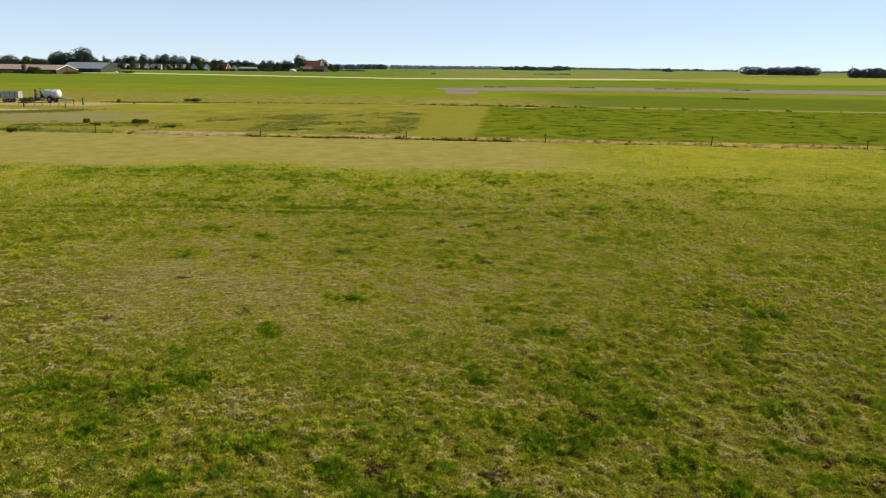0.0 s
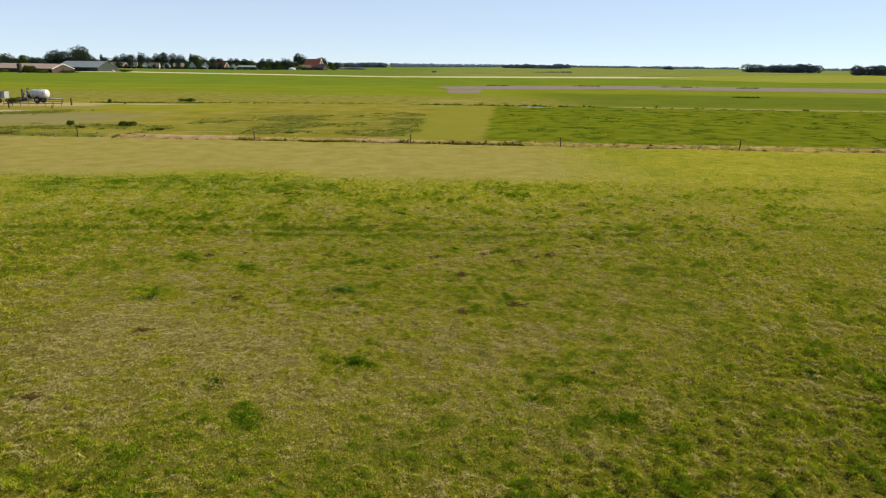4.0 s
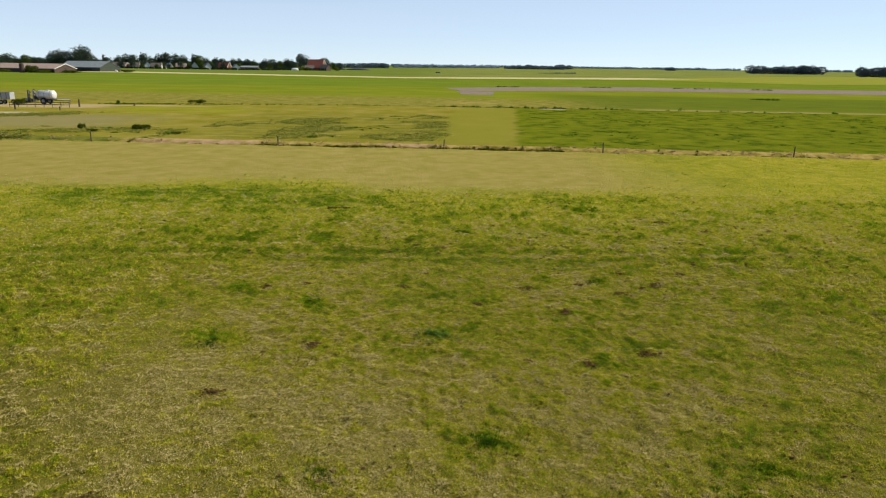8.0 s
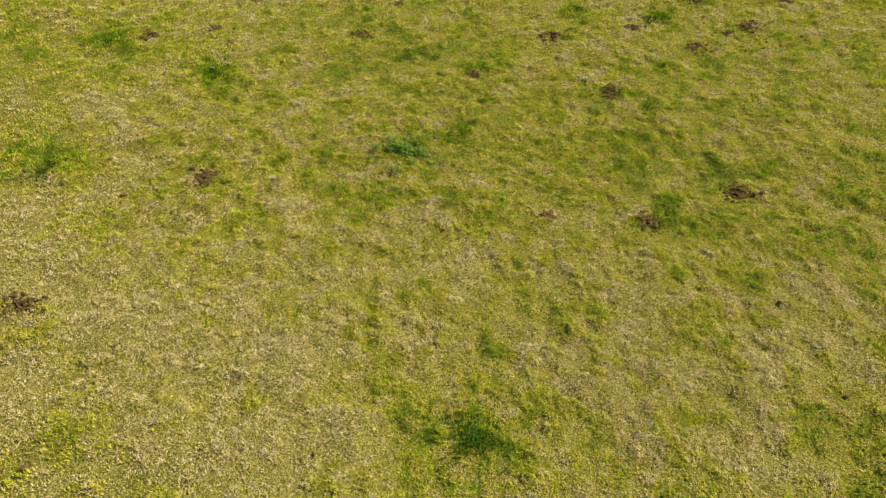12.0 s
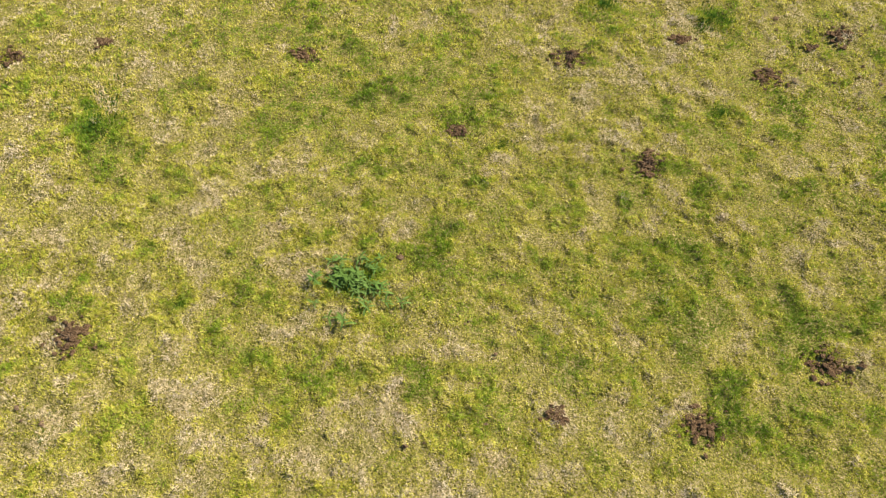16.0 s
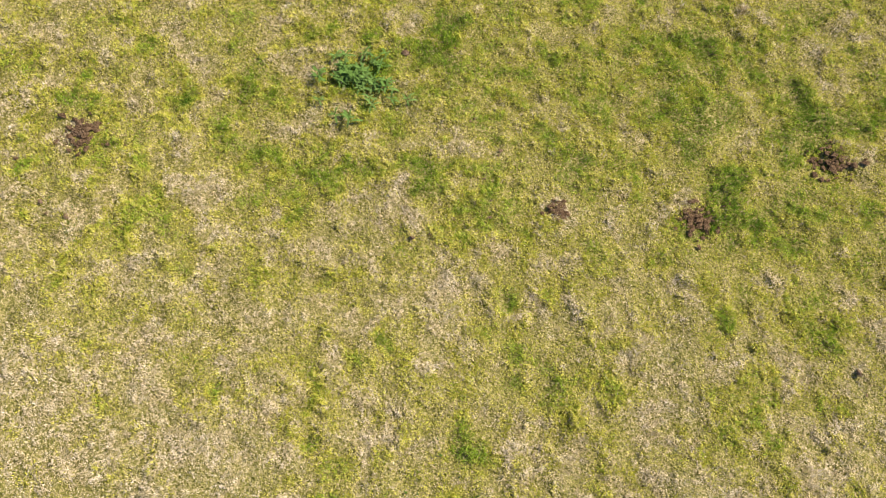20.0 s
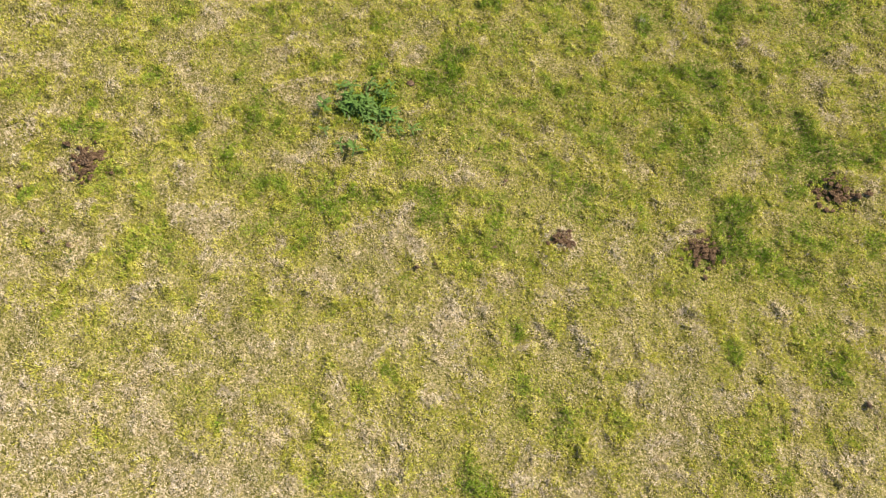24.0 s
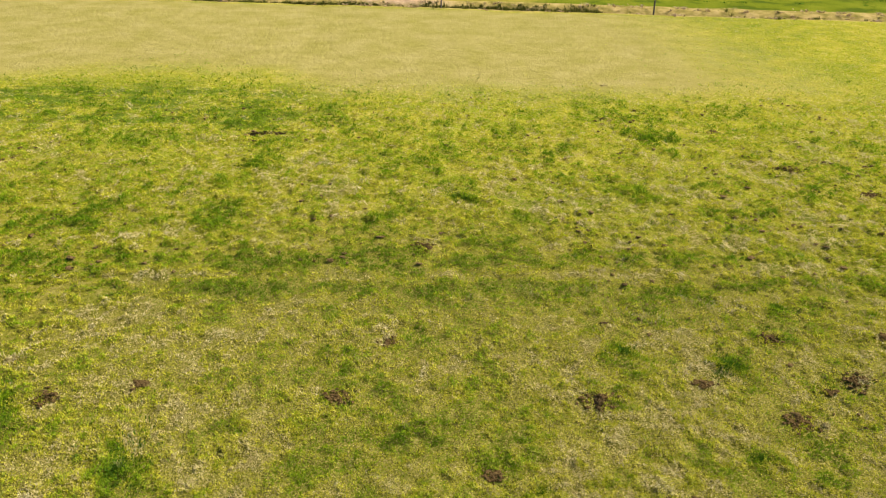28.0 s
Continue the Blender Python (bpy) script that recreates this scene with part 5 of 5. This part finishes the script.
HOUSES = [(-393.0, 850, 20, 11.0, 7.6, 2.9, 6.8, 1, 1), (-383.7, 850, -25, 9.3, 7.6, 2.9, 6.5, 0, 0), (-371.8, 850, 15, 10.2, 6.8, 2.9, 6.7, 1, 0), (-357.3, 850, -60, 9.3, 7.6, 3.1, 7.0, 2, 1), (-346.7, 850, 10, 11.9, 7.6, 2.9, 6.5, 1, 0), (-334.5, 856, -50, 8.5, 7.0, 3.0, 6.6, 2, 0),
          (-319.0, 853, 12, 11.0, 7.0, 2.8, 6.4, 0, 1), (-302.4, 850, -65, 9.3, 7.6, 3.2, 7.7, 2, 1), (-287.2, 850, -60, 10.2, 7.6, 3.2, 7.6, 2, 1), (-267.3, 850, -20, 13.6, 8.5, 3.1, 8.1, 3, 1), (-256.0, 856, -62, 8.6, 7.0, 3.0, 6.4, 2, 0)]
for hx, hy, turn, ln, dp, ev, rg, look_of, chim in HOUSES:
    wall = MAT_PLASTER if look_of in (1, 2) else MAT_BRICK
    roof = (MAT_BROWNTILE, MAT_DARKTILE, MAT_GREYSHEET, MAT_REDTILE)[look_of]
    label = ("brick village house with a pinkish-brown roof", "white-walled village house with a dark tiled roof", "white-walled village house with a grey roof", "brick village house with a red tiled roof")[look_of]
    building("house", hx, hy, turn, ln, dp, ev, rg, wall, roof, label, "house", 3, bool(chim), white_gable=look_of != 2, group="village houses")
building("long_shed", -248.0, 880, 4, 24, 9, 2.8, 4.6, MAT_DARKBRICK, MAT_GREYSHEET, "low grey-roofed shed among village trees", "shed", windows=4)
building("farmhouse", -169.9, 905, -14, 20, 17, 3.6, 13.2, MAT_BRICK, MAT_REDTILE, "large farmhouse with a steep red tiled roof", "house", 4, True, white_gable=True)
building("farm_annex", -157.9, 893, -30, 12, 9, 3.0, 7.2, MAT_DARKBRICK, MAT_DARKTILE, "low dark-roofed annex beside a farmhouse", "shed", 2)
building("farm_shed", -176.6, 893, 10, 11, 8, 3.0, 6.0, MAT_DARKBRICK, MAT_DARKTILE, "small dark farm shed beside trees", "shed", 2)


def mound(name, x, y, turn, length, width, height, material, label, category):
    bm = bmesh.new()
    bmesh.ops.create_icosphere(bm, subdivisions=3, radius=1.0)
    for v in bm.verts:
        v.co = Vector((v.co.x * length / 2, v.co.y * width / 2, max(-0.1, v.co.z) * height * (1 + 0.12 * noise.noise(v.co * 2))))
    ob = part(name, bm, material, smooth=True)
    ob.matrix_world = pose(x, y, 0, 0, 0, turn)
    return tagged(ob, label, category)


mound("silage_heap", -136.0, 1040, 3, 34, 12, 2.8, MAT_SILAGE, "long low silage heap under black sheeting", "silage heap")
mound("silage_heap", -160.0, 1046, 3, 18, 11, 2.2, MAT_SILAGE, "low silage heap under black sheeting", "silage heap")
mound("wrapped_bale_stack", -191.9, 880, 0, 10, 5, 3.0, MAT_PLASTER, "white wrapped bales before farm trees", "bales")
for i, (bx0, by0) in enumerate(((-272.0, 586.0), (-268.0, 584.0), (-264.0, 583.0))):
    ob = part("hay_bale", tube((-0.7, 0, 0.75), (0.7, 0, 0.75), 0.78, sides=18), MAT_PLASTER)
    ob.matrix_world = pose(bx0, by0, 0, 0, 0, 20 * i)
    tagged(ob, "white plastic-wrapped round bale beside a barn", "bale", "wrapped bales")


# ---- far woods ----
def far_wood(name, x0, y0, x1, y1, height, depth, count, material, leaf, label, seed, gaps=0.0, leaves=150):
    """A stretch of woodland: crowns of uneven height standing side by side."""
    r = random.Random(seed)
    length = math.hypot(x1 - x0, y1 - y0)
    lobes = []
    for k in range(count):
        s = (k + r.uniform(0.1, 0.9)) / count
        if noise.noise((s * length / 180, seed, 5)) < gaps - 0.5:
            continue
        h = height * r.uniform(0.55, 1.0) * (0.85 + 0.3 * noise.noise((s * length / 70, seed, 1)))
        w = h * r.uniform(0.45, 0.75)
        off = r.uniform(-depth, depth)
        lobes.append((x0 + (x1 - x0) * s + off * 0.2, y0 + (y1 - y0) * s + off, h * 0.52, w, h * 0.5))
    ob = new(name, crown_mesh(name, material, lobes, len(lobes) * leaves, leaf, seed))
    return tagged(ob, label, "woodland", kind="stuff")


far_wood("far_wood", 588, 1450, 728, 1440, 20, 10, 30, MAT_HAZED_WOOD, 1.25, "dark isolated wood across the flat meadows", 1, leaves=420)
far_wood("far_wood", 581, 1060, 690, 1050, 17, 10, 24, MAT_HAZED_WOOD, 1.05, "dark wood at the edge of the flat meadows", 2, leaves=420)
far_wood("far_wood", 146, 2000, 308, 2000, 13, 14, 34, MAT_HAZED_FARWOOD, 1.9, "distant farm trees on the horizon", 3, 0.1)
far_wood("far_bush", 705, 2400, 736, 2400, 16, 4, 8, MAT_HAZED_FARWOOD, 1.9, "lone clump of bushes far across the meadows", 4)
far_wood("far_wood", -240, 1500, -140, 1560, 11, 10, 34, MAT_HAZED_FARWOOD, 1.6, "distant hedge behind the meadows", 5)
far_wood("far_wood", -150, 1900, 160, 2500, 8, 14, 130, MAT_HAZED_HORIZON, 2.6, "distant low hedge behind the meadows", 9)
far_wood("horizon_woods", -2600, 3600, 3400, 3600, 11, 60, 1100, MAT_HAZED_HORIZON, 4.5, "line of woodland on the horizon, painted blue-grey for haze", 6, leaves=45)
far_wood("far_bush", -20, 800, 160, 960, 1.8, 3, 70, MAT_HAZED_FARWOOD, 0.6, "broken row of low bushes across the far fields", 21, 0.45, leaves=60)
far_wood("far_wood", 330, 2300, 440, 2300, 17, 12, 40, MAT_HAZED_FARWOOD, 2.2, "distant farm trees on the horizon", 12, 0.1)
far_wood("village_hedge", -560, 960, -210, 980, 12, 12, 90, MAT_HAZED_FOLIAGE, 1.2, "dense dark trees and hedges behind the village", 7)
far_wood("field_hedge", -430, 690, -330, 690, 8, 6, 30, MAT_HAZED_FOLIAGE, 1.0, "dark hedge behind farm barns", 8)
far_wood("garden_hedge", -385, 840, -205, 840, 2.6, 2, 90, MAT_HAZED_FOLIAGE, 0.7, "dark garden hedges before the village houses", 10)
far_wood("garden_hedge", -215, 880, -135, 884, 3.4, 2, 44, MAT_HAZED_FOLIAGE, 0.7, "dark hedge before a farmhouse", 11, 0.25)
